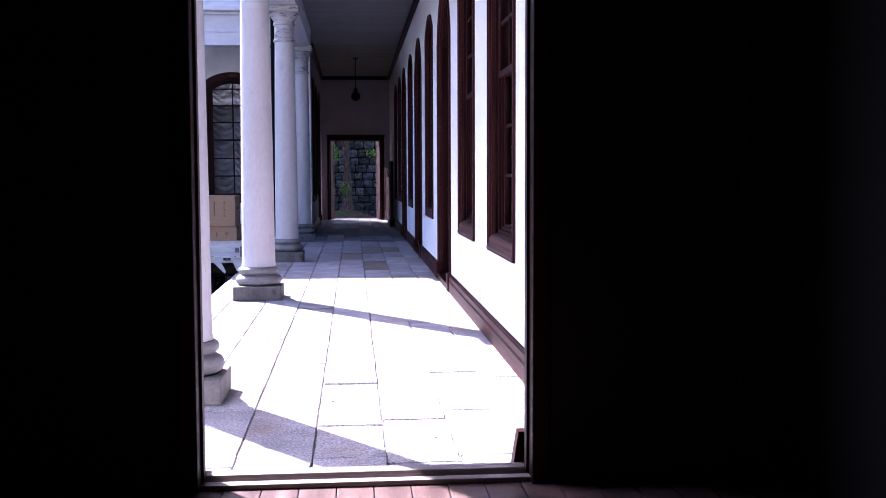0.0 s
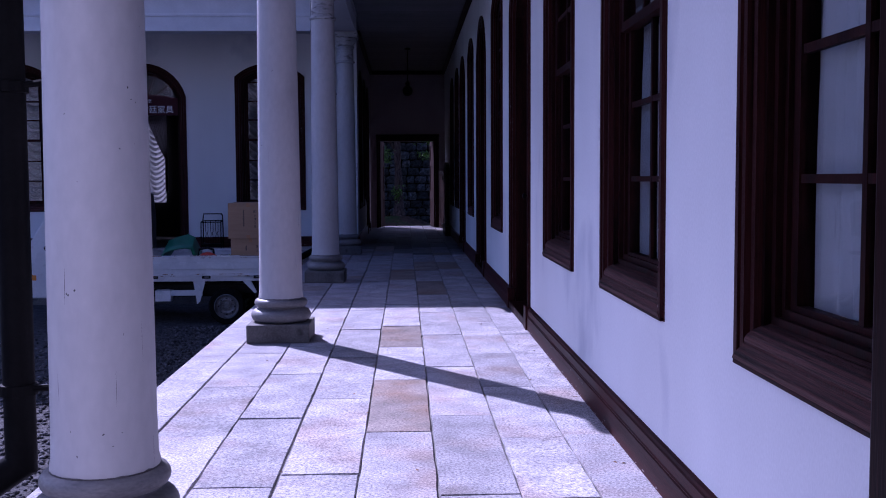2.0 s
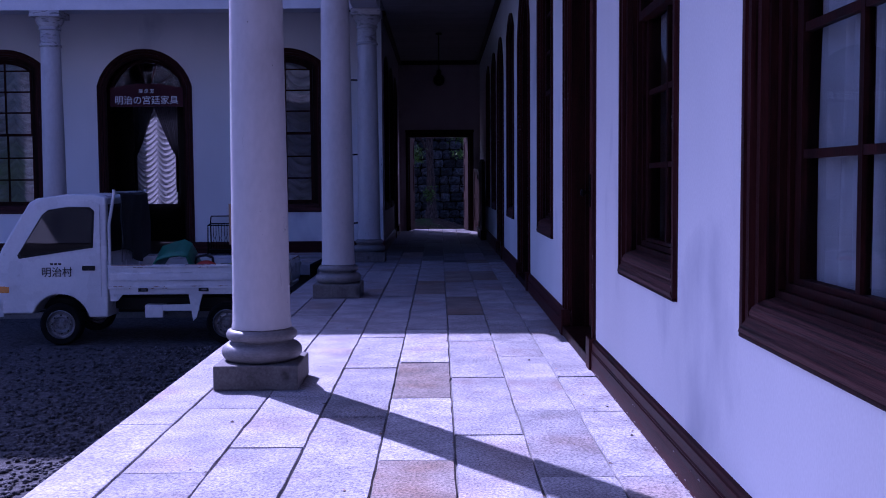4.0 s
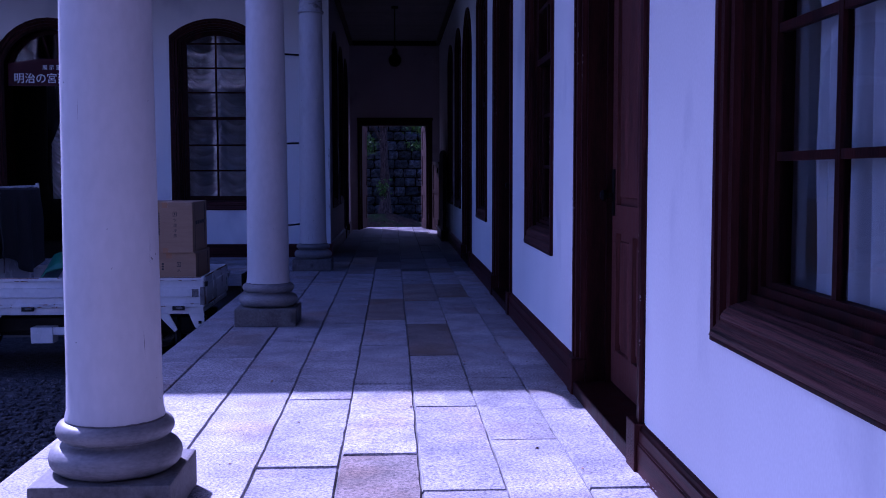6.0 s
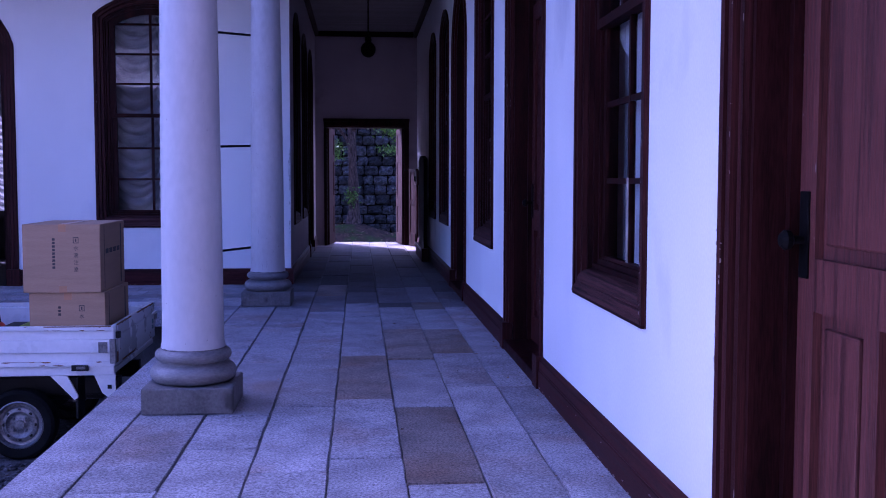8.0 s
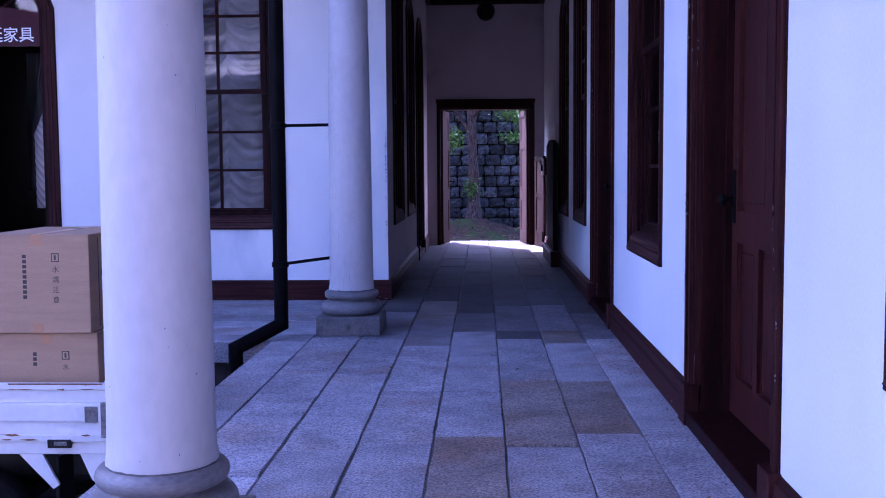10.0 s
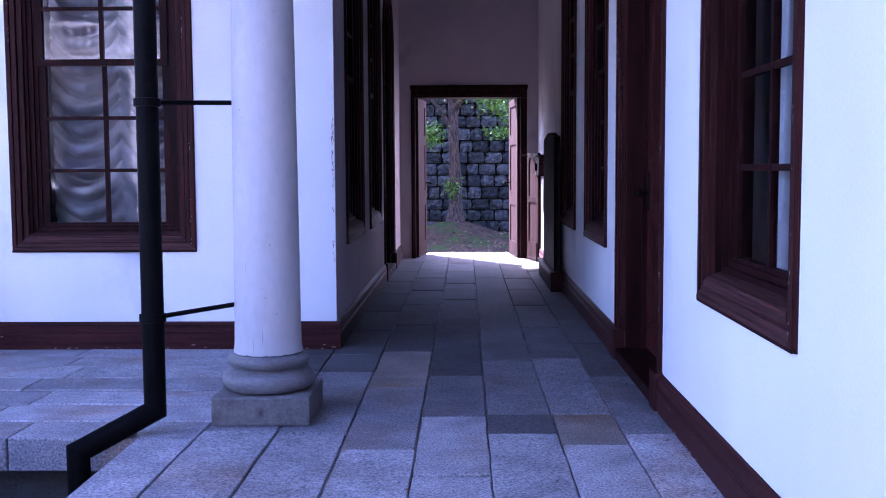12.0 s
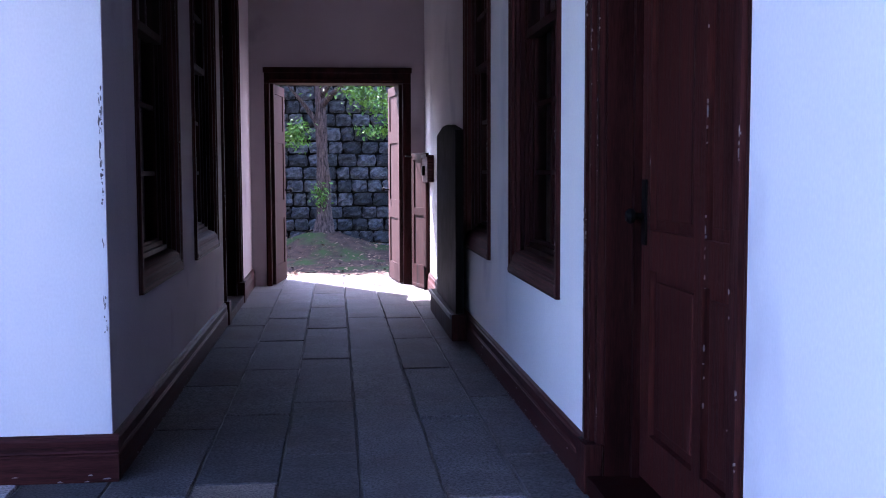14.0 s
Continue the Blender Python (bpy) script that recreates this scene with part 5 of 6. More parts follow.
box_part("track", (-0.69, 0.563, 0.0, 0.05, -0.05, 0.115), bare_wood, hall_door, "", 0.004)
bm = bmesh.new()
prism(bm, [(0.50, 0.0), (0.62, 0.0), (0.62, 0.25), (0.54, 0.25)], 0.16, 0.22)
part("plinth_block", bm, wood, hall_door)
box_part("plinth_block", (-0.80, -0.70, 0.16, 0.21, 0.0, 0.2), wood, hall_door, "", 0.006)

hall_floor = tagged(box_part("floor", (-2.0, 1.6, -4.0, HALL + 0.1, -0.02, 0.070), joint), "worn wooden hall floor in the dark", "floor", kind="structure")
x = -2.0
plank_mesh = None
while x < 1.5:
    if plank_mesh is None:
        ob = box_part("plank", (0.002, 0.138, -4.0, HALL + 0.09, 0.070, 0.095), floor_wood, hall_floor, "", 0.003)
        plank_mesh = ob.data
    else:
        ob = new("plank", plank_mesh)
        ob.parent = hall_floor
    ob.location = (x, 0, 0)
    x += 0.14

# ---- curtains ----
def curtain(m, x0, x1, z0, z1, kind, label, material=None, top=None):
    """A hanging cloth: plain folds, or gathered in swags."""
    nx, nz = int((x1 - x0) / 0.014) + 1, 50 if kind != "swag" else 190
    pitch = 0.115 if z0 < 0.79 else 0.15
    bm = bmesh.new()
    rows = []
    for j in range(nz + 1):
        z = z0 + (z1 - z0) * j / nz
        row = []
        for i in range(nx + 1):
            x = x0 + (x1 - x0) * i / nx
            if top is not None:
                e = x0 + (top - x0) * min(1.0, max(0.0, (z - 0.9) / 1.1)) ** 2
                x = e + (x1 - e) * i / nx
            if kind == "swag":
                half = (x1 - x0) / 2
                c = ((x - x0) % half) / half - 0.5
                ph = (z + 0.16 * (1 - 4 * c * c)) / pitch
                fold = (0.5 - 0.5 * math.cos(2 * math.pi * (ph + 0.12 * math.sin(2 * math.pi * ph)))) ** 1.6
                y = (-0.06 if z0 < 0.79 else -0.11) * fold * (0.65 + 0.35 * math.cos(2 * math.pi * c)) - 0.03 * math.cos(2 * math.pi * c)
            elif kind == "tied":
                s = (z - z0) / (z1 - z0)
                x = x0 + (x - x0) * (0.10 + 0.90 * (max(0.0, s - 0.40) / 0.60) ** 0.85)
                y = 0.03 * math.sin(60 * i / nx + 0.8 * s)
            else:
                y = 0.020 * math.sin(x * 52 + 1.1 * math.sin(z * 1.7)) + 0.012 * math.sin(x * 23 + 1.3 * z)
            row.append(bm.verts.new((x, y, z)))
        rows.append(row)
    for a, b in zip(rows, rows[1:]):
        for i in range(nx):
            bm.faces.new((a[i], a[i + 1], b[i + 1], b[i]))
    ob = part("curtain", bm, material or lace, None, "", True)
    ob.matrix_world = m
    return tagged(ob, label, "curtain", "curtains")


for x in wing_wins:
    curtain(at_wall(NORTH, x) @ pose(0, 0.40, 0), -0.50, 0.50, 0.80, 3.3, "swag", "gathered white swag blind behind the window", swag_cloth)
for y, edge in ((5.10, (-0.5, -0.5)), (7.335, (-0.5, -0.5)), (9.58, (-0.28, -0.42)), (14.22, (-0.15, -0.42))):
    curtain(at_wall(EAST, -y) @ pose(0, 0.172, 0), edge[0], 0.5, 0.80, 3.3, "folds", "white hanging curtain behind the window", cloth, edge[1])
curtain(at_wall(EAST, -18.82) @ pose(0, 0.172, 0), -0.24, 0.5, 0.80, 3.3, "folds", "narrow white curtain drawn aside behind the window", cloth)

# ---- doorway of the wing with its sign ----
sign_door = thing("door_7", at_wall(NORTH, wing_doors[1]), "arched doorway with dark red-brown casing standing open", "door", kind="structure")
def open_arch(ob):
    bm = bmesh.new()
    for a, b, y0, y1 in ((0.0, 0.007, -0.006, 0.03), (0.007, 0.040, -0.022, 0.03), (0.040, 0.049, -0.003, 0.04), (0.049, 0.084, -0.013, 0.04), (0.084, 0.093, 0.024, 0.06), (0.093, 0.125, 0.006, 0.06)):
        ring(bm, DOOR.line(a, 0.19), DOOR.line(b, 0.19), y0, y1, True)
    part("architrave", bm, wood_worn, ob)
    bm = bmesh.new()
    ring(bm, DOOR.line(0.125, 0.0), DOOR.line(0.16, 0.0), 0.012, 0.36, True)
    part("reveal", bm, wood, ob)
    for sx in (-1, 1):
        x0, x1 = sorted((sx * 0.815, sx * 0.665))
        box_part("plinth_block", (x0, x1, -0.045, 0.03, 0, 0.20), wood_worn, ob, "", 0.006)
    box_part("transom", (-0.64, 0.64, 0.18, 0.27, 2.66, 2.74), wood, ob, "", 0.008)
    bm = bmesh.new()
    for a in (36, 72, 108, 144):
        dx, dz = math.cos(radians(a)), math.sin(radians(a))
        prism(bm, [(-0.014 * dz, 2.74 + 0.014 * dx), (0.014 * dz, 2.74 - 0.014 * dx), (0.014 * dz + 0.5 * dx, 2.74 - 0.014 * dx + 0.5 * dz), (-0.014 * dz + 0.5 * dx, 2.74 + 0.014 * dx + 0.5 * dz)], 0.215, 0.235)
    ring(bm, DOOR.line(0.15, 2.73), DOOR.line(0.21, 2.76), 0.20, 0.25)
    fan = part("fanlight", bm, wood, ob)
    bm = bmesh.new()
    prism(bm, DOOR.line(0.2, 2.75), 0.222, 0.226)
    glaze(part("pane", bm, glass, fan))
    return ob


open_arch(sign_door)
sign_door2 = copy_thing(sign_door, at_wall(NORTH, wing_doors[0]))
sign_door2.name = "door_8"
board2 = thing("exhibition_sign", at_wall(NORTH, wing_doors[0]) @ pose(0, 0.13, 2.65), "dark crimson sign board with white lettering over the doorway", "sign")
bm = bmesh.new()
pts = [(-0.62, -0.16), (0.62, -0.16)] + [(0.62 - 1.24 * i / 12, 0.16 + 0.07 * math.sin(math.pi * i / 12)) for i in range(13)]
prism(bm, pts, -0.012, 0.012)
part("panel", bm, banner, board2)
lettering("lettering", "明治の宮廷家具", 0.155, pose(0, -0.0135, -0.06, 90), white_ink, board2, bold=0.005)
lettering("lettering", "展 示 室", 0.075, pose(0, -0.0135, 0.10, 90), white_ink, board2)
curtain(pose(-6.10, 26.98, 0), -0.42, 0.42, 0.75, 2.9, "swag", "gathered white swag blind at the room's far window")
curtain(pose(-6.54, 26.85, 0), 0.0, 0.50, 1.0, 2.95, "tied", "dark grey drape tied back at the far window", drape)
curtain(pose(-5.60, 26.85, 0, 0, 0, 180), 0.0, 0.56, 1.0, 2.95, "tied", "dark grey drape tied back at the far window", drape)

# ---- stone wall, tree and ground beyond the end doorway ----
bank = thing("earth_bank", pose(0, 40.0, GROUND), "leaf-littered earth bank at the foot of the stone wall", "bank", kind="structure")
bm = bmesh.new()
grid = []
for i in range(41):
    row = []
    for j in range(25):
        x, y = -8 + 0.4 * i, -9.0 + 0.55 * j
        s = max(0.0, min(1.0, (y + 0.5) / 3.0))
        mound = 0.48 * math.exp(-((x + 0.40) ** 2 + (y - 2.3) ** 2) / 1.1)
        row.append(bm.verts.new((x, y, 0.02 + 0.22 * s + mound + 0.04 * noise.noise((x, y, 0)))))
    grid.append(row)
for a, b in zip(grid, grid[1:]):
    for j in range(24):
        bm.faces.new((a[j], b[j], b[j + 1], a[j + 1]))
part("soil", bm, earth, bank, "", True)
bm = bmesh.new()
rnd = random.Random(4)
for k in range(2600):
    x, y = rnd.uniform(-4, 4), rnd.uniform(-6, 3.4)
    s = max(0.0, min(1.0, (y + 0.5) / 3.0))
    z = 0.05 + 0.22 * s + 0.48 * math.exp(-((x + 0.40) ** 2 + (y - 2.3) ** 2) / 1.1) + 0.04 * noise.noise((x, y, 0))
    m = pose(x, y, z, rnd.uniform(-25, 25), rnd.uniform(-25, 25), rnd.uniform(0, 360))
    r = rnd.uniform(0.025, 0.06)
    v = [bm.verts.new(m @ Vector(p)) for p in ((-r, 0, 0), (0, -r * 0.5, 0.004), (r, 0, 0), (0, r * 0.5, 0.006))]
    bm.faces.new(v)
tagged(part("leaf_litter", bm, litter, bank), kind="stuff")

stone_wall = tagged(box_part("stone_wall", (-9, 9, 43.75, 44.6, GROUND, 5.3), wall_gap), "high retaining wall of dark rough squared stones", "wall", kind="structure")
rnd = random.Random(7)
def stone_mesh(seed):
    """A rough squared block with a bulging, broken face of 4 x 4 facets and flanks running back into the wall."""
    r = random.Random(seed)
    bm = bmesh.new()
    n = 4
    face = []
    for j in range(n + 1):
        row = []
        for i in range(n + 1):
            u, v = i / n - 0.5, j / n - 0.5
            rim = max(abs(u), abs(v)) > 0.49
            corner = abs(u) > 0.49 and abs(v) > 0.49
            pull = 0.93 if corner else 1.0
            row.append(bm.verts.new((u * pull + r.uniform(-0.05, 0.05), (0.02 if rim else -0.14) + r.uniform(-0.10, 0.10), v * pull + r.uniform(-0.045, 0.045))))
        face.append(row)
    for p, q in zip(face, face[1:]):
        for i in range(n):
            bm.faces.new((p[i], p[i + 1], q[i + 1], q[i]))
    rim = face[0] + [row[-1] for row in face[1:]] + face[-1][-2::-1] + [row[0] for row in face[-2:0:-1]]
    back = [bm.verts.new((v.co.x * 0.9, 0.9, v.co.z * 0.9)) for v in rim]
    for i in range(len(rim)):
        j = (i + 1) % len(rim)
        bm.faces.new((rim[i], rim[j], back[j], back[i]))
    bmesh.ops.recalc_face_normals(bm, faces=bm.faces)
    me = bpy.data.meshes.new("stone")
    bm.to_mesh(me)
    bm.free()
    me.materials.append(stone)
    return me


stone_meshes = [stone_mesh(k) for k in range(10)]
z = GROUND
while z < 4.6:
    h = rnd.uniform(0.28, 0.36)
    half = 2.6
    x = -half + rnd.uniform(-0.3, 0.0)
    while x < half:
        w = rnd.uniform(0.32, 0.50)
        ob = new("stone", rnd.choice(stone_meshes))
        ob.parent = stone_wall
        ob.matrix_local = pose(x + w / 2, 43.52 + rnd.uniform(-0.05, 0.05), z + h / 2, 0, 0, rnd.uniform(-3, 3)) @ Matrix.Diagonal((w * 0.93, 0.36, h * 0.91, 1))
        x += w
    z += h


def leaf_cloud(bm, r, centre, spread, count, size):
    for k in range(count):
        d = Vector((r.gauss(0, 1), r.gauss(0, 1), r.gauss(0, 1)))
        p = Vector(centre) + Vector((d.x * spread[0], d.y * spread[1], d.z * spread[2]))
        m = Matrix.Translation(p) @ pose(0, 0, 0, r.uniform(-60, 60), r.uniform(-60, 60), r.uniform(0, 360))
        s = size * r.uniform(0.6, 1.3)
        v = [bm.verts.new(m @ Vector(q)) for q in ((-s, 0, 0), (-0.2 * s, -0.42 * s, 0.05 * s), (s, 0, -0.1 * s), (-0.2 * s, 0.42 * s, 0.05 * s))]
        bm.faces.new(v)


TREE_X, TREE_Y = -0.36, 42.4
tree = thing("tree", pose(TREE_X, TREE_Y, GROUND + 0.45), "tree with grey-brown bark and sparse green leaves before the stone wall", "tree")
bm = bmesh.new()
pts, rad = [], []
for i in range(22):
    s = i / 21
    pts.append((0.06 * math.sin(2.2 * s) - 0.10 * s + 0.03 * math.sin(9 * s), 0.04 * math.sin(4 * s), -0.35 + 6.6 * s))
    rad.append(0.17 - 0.07 * s + 0.30 * math.exp(-14 * s) + 0.012 * math.sin(31 * s))
tube(bm, pts, rad, 18)
for v in bm.verts:
    v.co += 0.035 * Vector((noise.noise(v.co * 4), noise.noise(v.co * 4 + Vector((9, 0, 0))), 0))
part("trunk", bm, bark, tree, "grey-brown barked trunk", True)
for k, (z0, dx, dy, dz) in enumerate(((2.45, -0.85, -0.3, 1.25), (3.15, 1.1, -1.7, 0.75), (3.4, 0.8, -1.6, 0.6), (3.6, 1.0, -0.3, 1.3), (3.9, -1.4, -0.6, 1.2))):
    bm = bmesh.new()
    tube(bm, [(0, 0, z0), (dx * 0.18, dy * 0.2, z0 + dz * 0.30), (dx * 0.5, dy * 0.5, z0 + dz * 0.62), (dx, dy, z0 + dz)], [0.085, 0.065, 0.045, 0.015], 9)
    part("limb", bm, bark, tree, "", True)
bm = bmesh.new()
r = random.Random(21)
leaf_cloud(bm, r, (-0.02, -0.20, 1.10), (0.10, 0.07, 0.14), 150, 0.055)
for c, sp, n in (((-0.52, -0.9, 2.50), (0.15, 0.2, 0.15), 260), ((-0.66, -0.9, 2.42), (0.12, 0.15, 0.12), 150), ((1.10, -1.7, 3.25), (0.24, 0.3, 0.14), 420), ((1.20, -1.7, 2.50), (0.20, 0.2, 0.07), 200),
                 ((1.45, -1.6, 2.95), (0.16, 0.25, 0.16), 220), ((0.75, -1.5, 3.40), (0.2, 0.3, 0.10), 200), ((-0.7, -0.8, 4.3), (0.6, 0.4, 0.3), 500), ((0.9, -0.6, 4.6), (0.7, 0.4, 0.4), 500), ((0, 0, 6.0), (1.2, 0.9, 0.6), 1200)):
    leaf_cloud(bm, r, c, sp, n, 0.062)
tagged(part("crown", bm, leaf, tree, "sparse bright green leaves"), kind="stuff")

# unseen crown beyond the doorway, added to keep sky light off
canopy = thing("tree", pose(-3.2, 45.5, 5.0), "added unseen tree crown that shades the stone wall and bank", "tree")
bm = bmesh.new()
tube(bm, [(0, 0, 2.9), (0.1, -0.1, 4.5), (0.5, -0.4, 6.5)], [0.22, 0.17, 0.1], 12)
part("trunk", bm, bark, canopy, "", True)
bm = bmesh.new()
r = random.Random(33)
for k in range(30):
    leaf_cloud(bm, r, (r.uniform(-4.0, 9.5), r.uniform(-8.0, 1.0), r.uniform(2.6, 5.2)), (0.6, 0.6, 0.35), 170, 0.13)
tagged(part("crown", bm, leaf, canopy, "wide crown of green leaves"), kind="stuff")

# ---- paving ----
walk_floor = tagged(box_part("floor", (-1.58, FACE, 4.0, 30.6, -0.14, -0.013), joint), "long granite slabs laid in rows along the walkway", "floor", kind="structure")
rows = (-1.35, -0.99, -0.645, -0.30, 0.035, 0.368, 0.683, 0.945)
slab_cache = {}


def slab(parent, x0, x1, y0, y1, mat, depth=0.025):
    w, h = x1 - x0, y1 - y0
    key = (round(w, 2), round(h, 1), mat.name)
    if key not in slab_cache:
        bm = bmesh.new()
        k = 0.0045
        rs = random.Random(len(slab_cache) * 7 + 3)
        pts = []
        for (xa, ya), (xb, yb), cnt in (((0, 0), (1, 0), 3), ((1, 0), (1, 1), 9), ((1, 1), (0, 1), 4), ((0, 1), (0, 0), 9)):
            for q in range(cnt):
                pts.append((w * (xa + (xb - xa) * q / cnt - 0.5) + rs.uniform(-0.0035, 0.003), h * (ya + (yb - ya) * q / cnt - 0.5) + rs.uniform(-0.0035, 0.003)))
        a = [bm.verts.new((x, y, -depth)) for x, y in pts]
        b = [bm.verts.new((x, y, -0.008)) for x, y in pts]
        c = [bm.verts.new((x - math.copysign(k, x), y - math.copysign(k, y), 0)) for x, y in pts]
        bm.faces.new(c)
        for i in range(len(pts)):
            j = (i + 1) % len(pts)
            bm.faces.new((a[i], a[j], b[j], b[i]))
            bm.faces.new((b[i], b[j], c[j], c[i]))
        bmesh.ops.recalc_face_normals(bm, faces=bm.faces)
        me = bpy.data.meshes.new("paving_slab")
        bm.to_mesh(me)
        bm.free()
        me.materials.append(mat)
        slab_cache[key] = me
    me = slab_cache[key]
    ob = new("paving_slab", me)
    ob.parent = parent
    ob.location = ((x0 + x1) / 2, (y0 + y1) / 2, rnd.uniform(-0.002, 0.002))
    ob.rotation_euler = (0, 0, radians(rnd.uniform(-0.12, 0.12)))
    ob.scale = (w / key[0], h / key[1], 1)
    return ob


rnd = random.Random(11)
# cross joints of each row, from the kerb to the wall
known = {}
known[0] = (4.4, 5.5, 6.6, 7.68, 8.9, 10.1, 11.2, 12.34, 13.87, 15.22, 16.4, 17.6, 18.67, 19.9, 20.9, 21.4, 21.98)
known[1] = (4.5, 5.6, 6.8, 8.03, 9.30, 10.4, 11.52, 13.04, 14.51, 15.2, 16.8, 18.55, 19.88, 21.38, 21.97)
known[2] = (4.55, 5.6, 6.98, 8.50, 9.89, 11.26, 12.57, 14.09, 15.42, 16.93, 18.06, 19.58, 20.9, 22.1, 23.3, 24.55, 25.7, 26.89)
known[3] = (4.6, 5.2, 6.26, 7.72, 9.05, 10.34, 11.44, 12.97, 14.3, 15.59, 17.04, 18.04, 19.2, 20.20, 21.23, 22.52, 23.56, 24.9, 26.28, 27.6)
known[4] = (4.5, 5.3, 6.65, 8.05, 9.5, 10.92, 12.35, 13.91, 15.34, 16.9, 18.37, 19.87, 20.22, 21.73, 23.44, 25.27, 26.9)
known[5] = (4.6, 5.5, 6.58, 7.57, 8.8, 10.0, 11.68, 13.1, 14.71, 15.90, 17.1, 18.32, 19.65, 20.25, 21.84, 23.14, 24.5, 25.7)
known[6] = (5.0, 6.39, 7.6, 8.8, 9.96, 10.92, 12.28, 13.5, 14.7, 15.89, 17.2, 18.5, 19.85, 21.2, 22.4, 23.6, 25.68)
brown = ((-0.13, 8.4), (-0.13, 10.9), (-0.13, 16.3), (0.2, 14.9), (0.52, 20.0), (0.52, 17.5), (-0.5, 21.9), (0.2, 17.4))
for i, (x0, x1) in enumerate(zip(rows, rows[1:])):
    ys = list(known.get(i, (4.01 + 0.3 * rnd.random(),)))
    ys[0] = max(ys[0], 4.005)
    while ys[-1] < 30.5:
        ys.append(ys[-1] + rnd.uniform(0.85, 1.35))
    ys[-1] = 30.6
    if ys[0] > 4.1:
        ys.insert(0, 4.005)
    for y0, y1 in zip(ys, ys[1:]):
        if y1 - y0 < 0.05:
            continue
        is_brown = any(x0 < bx < x1 and y0 < by < y1 for bx, by in brown)
        gap = 0.003 if y0 < 13 else 0.004 if y0 < 20 else 0.006
        # inner slabs take darker granite to paint shade; the short one is dark stone
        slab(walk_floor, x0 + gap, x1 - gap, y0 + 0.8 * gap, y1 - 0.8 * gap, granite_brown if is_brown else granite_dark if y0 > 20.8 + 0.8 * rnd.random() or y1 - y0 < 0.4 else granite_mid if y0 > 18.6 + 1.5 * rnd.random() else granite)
kerb_y = [4.0]
while kerb_y[-1] < 19.2:
    kerb_y.append(kerb_y[-1] + rnd.uniform(1.5, 2.3))
kerb_y[-1] = 19.76
kerb = thing("kerb", pose(0, 0, 0), "pale granite edging stones along the walkway", "kerb", kind="structure")
for y0, y1 in zip(kerb_y, kerb_y[1:]):
    bm = bmesh.new()
    add_box(bm, -1.63, -1.358, y0 + 0.003, y1 - 0.003, -0.16, 0.001, 0.008)
    part("edging_stone", bm, granite, kerb)
x = -16.0
while x < -1.64:
    x2 = min(x + rnd.uniform(1.5, 2.3), -1.352)
    if x2 > -2.2:
        x2 = -1.352
    bm = bmesh.new()
    add_box(bm, x + 0.003, x2 - 0.003, 19.765, 20.09, -0.16, 0.001, 0.008)
    part("edging_stone", bm, granite, kerb)
    x = x2
wing_floor = tagged(box_part("floor", (-16.0, -1.58, 20.0, WING, -0.14, -0.010), joint), "granite slabs laid along the wing's veranda", "floor", kind="structure")
wrows = (20.095, 20.47, 20.83, 21.2, 21.55, 21.9, WING)
for y0, y1 in zip(wrows, wrows[1:]):
    x = -1.352
    while x > -9.5:
        x2 = x - rnd.uniform(0.8, 1.5)
        slab(wing_floor, x2 + 0.004, x - 0.004, y0 + 0.004, y1 - 0.004, granite)
        x = x2

# ---- balcony of the facing wing, which the window panes mirror ----
facing = tagged(box_part("wall_facing", (-18.0, -2.2, -5.3, -5.0, GROUND, 8.0), plaster), "shaded white wall behind the facing wing's veranda", "wall", kind="structure")
for x in (-4.6, -7.4, -10.2, -13.0):
    for z0, z1 in ((0.7, 3.4), (5.0, 7.3)):
        box_part("shutter", (x - 0.6, x + 0.6, -4.995, -4.96, z0, z1), wood, facing, "", 0.008)
balcony = thing("balcony", pose(0, -6.3, 0), "white upper balcony with turned balusters and columns", "balcony")
box_part("slab", (-16.0, -2.3, 1.31, 6.1, 4.30, 4.58), white_trim, balcony)
box_part("roof", (-16.0, -2.3, 1.0, 6.3, 8.0, 8.2), black_plastic, balcony, "dark roof over the balcony")
box_part("handrail", (-16.0, -2.3, 5.90, 6.04, 5.42, 5.50), white_trim, balcony, "", 0.015)
box_part("bottom_rail", (-16.0, -2.3, 5.93, 6.01, 4.66, 4.73), white_trim, balcony, "", 0.01)
mesh_b = None
x = -15.9
while x < -2.4:
    if mesh_b is None:
        bm = bmesh.new()
        lathe(bm, [(0.06, 4.73), (0.06, 4.80), (0.045, 4.82), (0.085, 4.92), (0.07, 5.04), (0.04, 5.16), (0.04, 5.28), (0.06, 5.33), (0.06, 5.42)], 12)
        ob = part("baluster", bm, white_trim, balcony, "", True)
        mesh_b = ob.data
    else:
        ob = new("baluster", mesh_b)
        ob.parent = balcony
    ob.location = (x, 5.97, 0)
    x += 0.28
for x in (-3.2, -6.4, -9.6, -12.8):
    for z0, z1 in ((GROUND, 4.30), (4.58, 8.0)):
        bm = bmesh.new()
        lathe(bm, [(0.24, z0), (0.24, z0 + 0.15), (0.17, z0 + 0.3), (0.14, z1 - 0.4), (0.2, z1 - 0.1), (0.2, z1)], 24)
        ob = part("column", bm, white_trim, balcony, "", True)
        ob.location = (x, 5.97, 0)

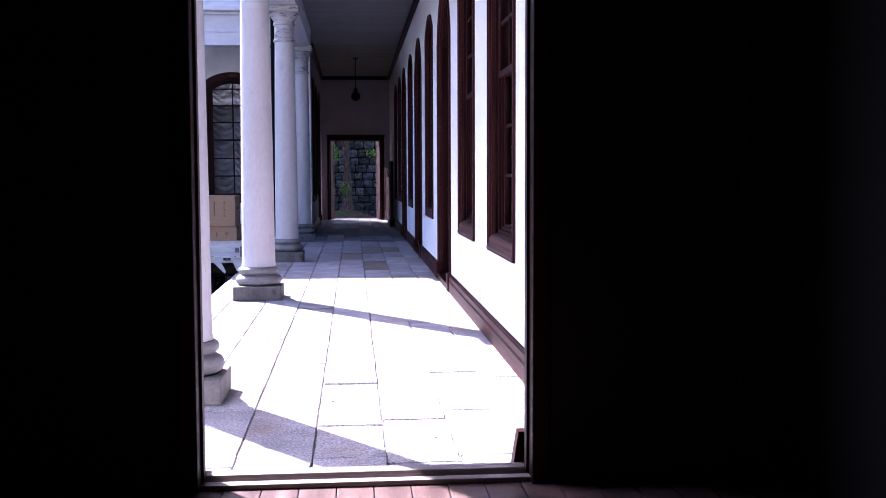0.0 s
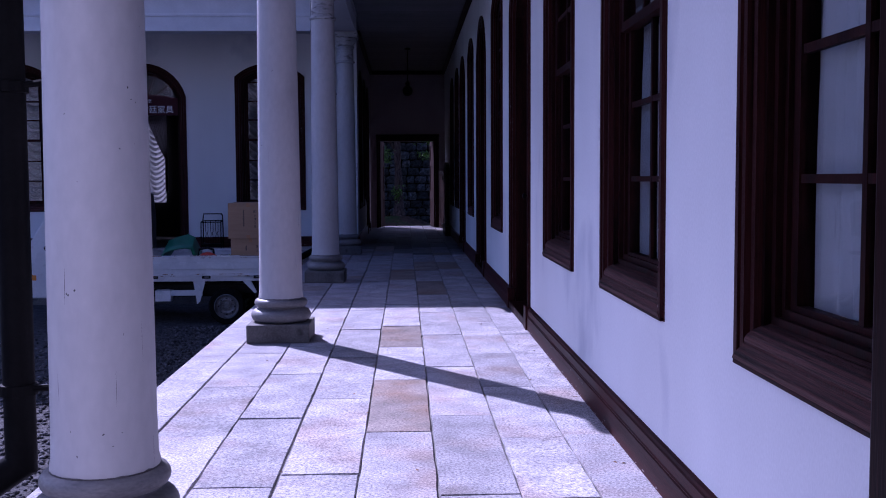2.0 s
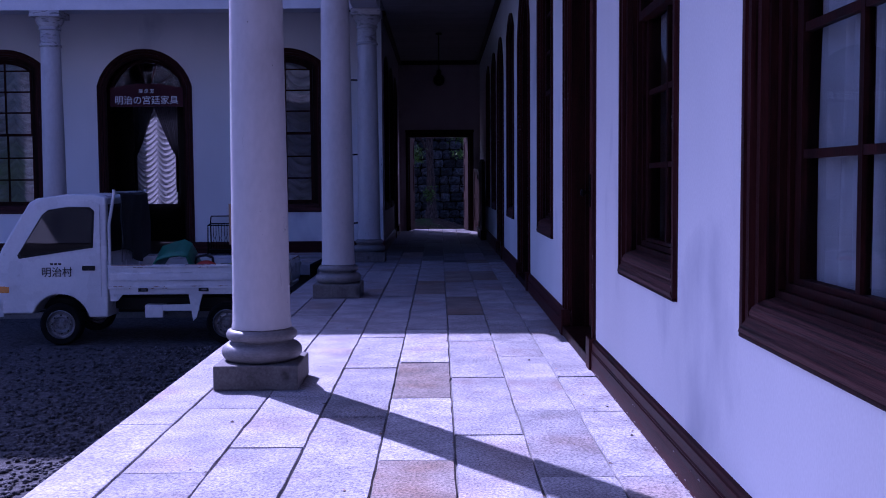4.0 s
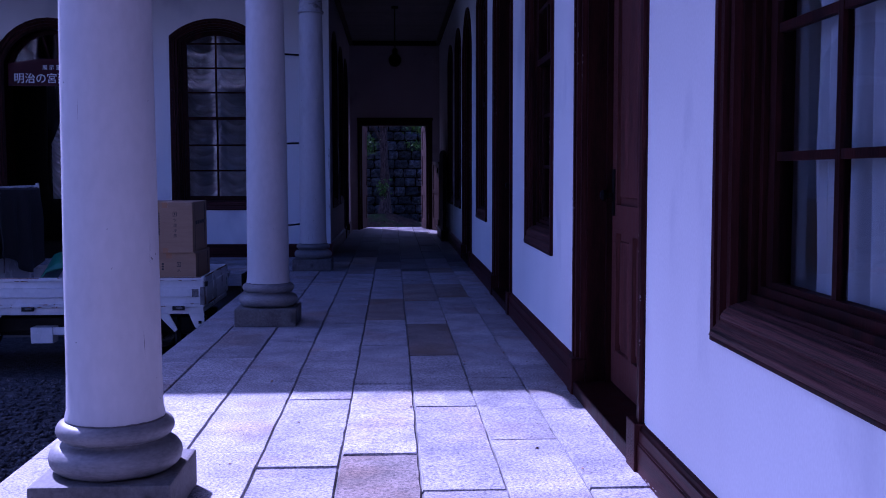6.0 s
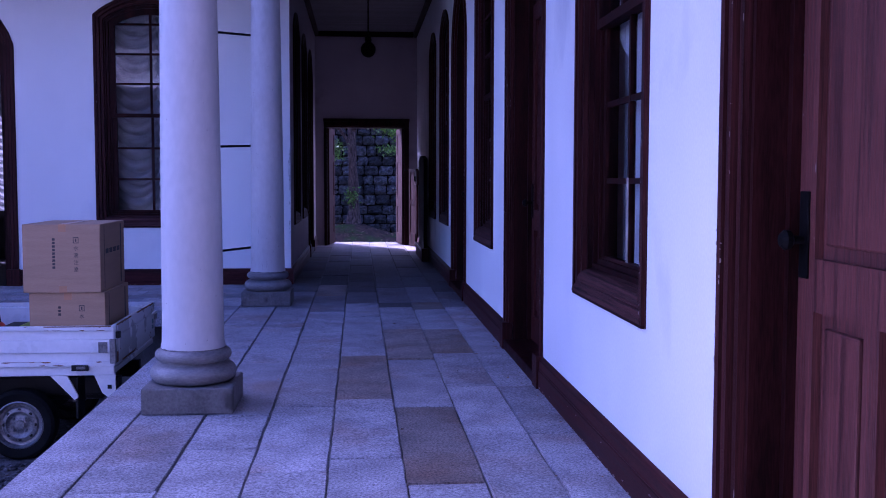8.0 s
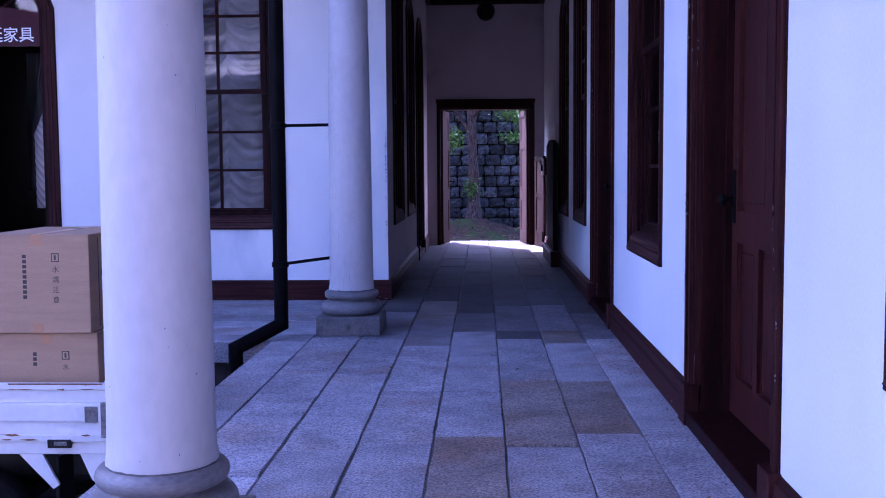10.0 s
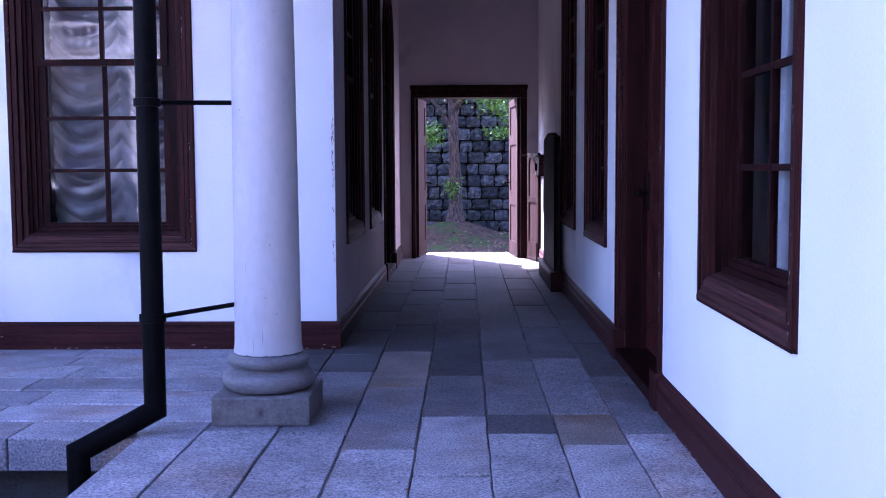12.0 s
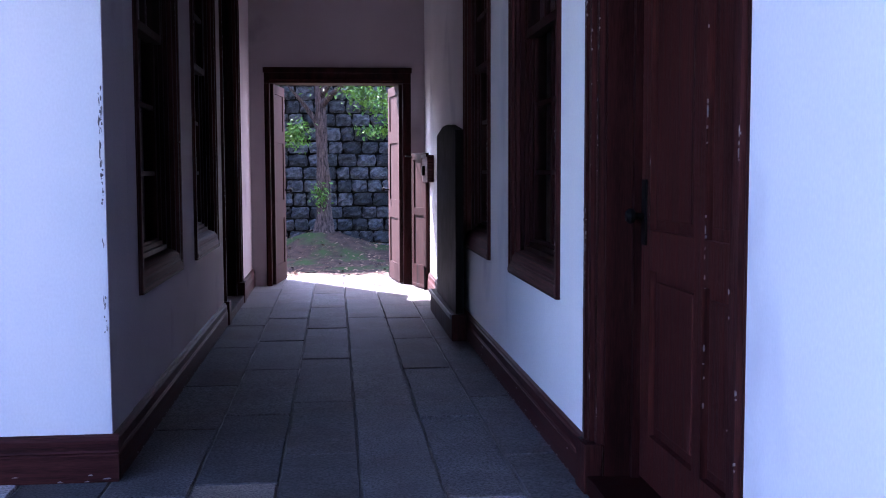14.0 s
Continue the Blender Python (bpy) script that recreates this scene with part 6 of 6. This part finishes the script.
# ---- flaked plaster along the wing's corner ----
flakes = thing("paint_flakes", pose(CORNER, WING, 0), "dark flaked patches down the plaster corner", "damage", kind="structure")
r = random.Random(5)
for k in range(58):
    z = r.choice((r.gauss(1.52, 0.06), r.gauss(1.28, 0.07), r.gauss(1.20, 0.04), r.gauss(0.70, 0.045), r.uniform(0.25, 1.7)))
    n, w, h = 7, r.uniform(0.0012, 0.0045), r.choice((r.uniform(0.003, 0.01), r.uniform(0.008, 0.026)))
    bm = bmesh.new()
    px0 = -0.006 - r.uniform(0.0, 0.012)
    pts = [(px0 + w * math.cos(2 * math.pi * q / n) * r.uniform(0.5, 1.2), z + h * math.sin(2 * math.pi * q / n) * r.uniform(0.5, 1.2)) for q in range(n)]
    prism(bm, pts, -0.0015, 0.002)
    part("flake", bm, chip_dark, flakes)

# ---- grit and leaf scraps on the paving ----
bm = bmesh.new()
r = random.Random(41)
for k in range(260):
    x = r.choice((r.uniform(-1.3, 0.9), 0.905 - abs(r.gauss(0, 0.05)), r.choice(rows[1:-1]) + r.gauss(0, 0.012)))
    y = r.uniform(4.3, 22.0)
    q = r.choice((0.004, 0.006, 0.012)) * r.uniform(0.6, 1.3)
    m = pose(x, y, 0.004, r.uniform(-12, 12), r.uniform(-12, 12), r.uniform(0, 360))
    lo = [m @ Vector(p) for p in ((-q, 0, -0.001), (0, -q * 0.6, -0.001), (q, 0.2 * q, -0.001), (0.1 * q, q * 0.6, -0.001))]
    top = bm.verts.new(m @ Vector((0, 0, q * 0.35)))
    v = [bm.verts.new(p) for p in lo]
    bm.faces.new(v[::-1])
    for i in range(4):
        bm.faces.new((v[i], v[(i + 1) % 4], top))
tagged(part("grit", bm, litter, None), "scattered dark grit and leaf scraps on the paving", "grit", kind="stuff")

# ---- pebbles on the gravel near the walkway ----
bm_v, bm_f = [], []
r = random.Random(9)
for k in range(9000):
    x, y = -1.66 - abs(r.gauss(0, 1.5)), r.uniform(7.5, 17.2)
    q = r.uniform(0.012, 0.03)
    a, b, c = q * r.uniform(0.7, 1.3), q * r.uniform(0.7, 1.3), q * r.uniform(0.4, 0.8)
    t = r.uniform(0, 3.1)
    ct, st = math.cos(t), math.sin(t)
    base = len(bm_v)
    for px, py, pz in ((a, 0, 0), (0, b, 0), (-a, 0, 0), (0, -b, 0), (0, 0, c), (0, 0, -c)):
        bm_v.append((x + px * ct - py * st, y + px * st + py * ct, GROUND + c * 0.5 + pz))
    for f3 in ((0, 1, 4), (1, 2, 4), (2, 3, 4), (3, 0, 4), (1, 0, 5), (2, 1, 5), (3, 2, 5), (0, 3, 5)):
        bm_f.append(tuple(base + i for i in f3))
pm = bpy.data.meshes.new("pebbles")
pm.from_pydata(bm_v, [], bm_f)
pm.materials.append(surface("grey_pebbles", (0.02, 0.02, 0.022), (0.12, 0.118, 0.125), 0.9, 20, 90, 0.3, island=0.6, spec=0.2))
pm.shade_smooth()
tagged(new("pebbles", pm), "loose dark grey pebbles on the courtyard ground", "gravel", kind="stuff")
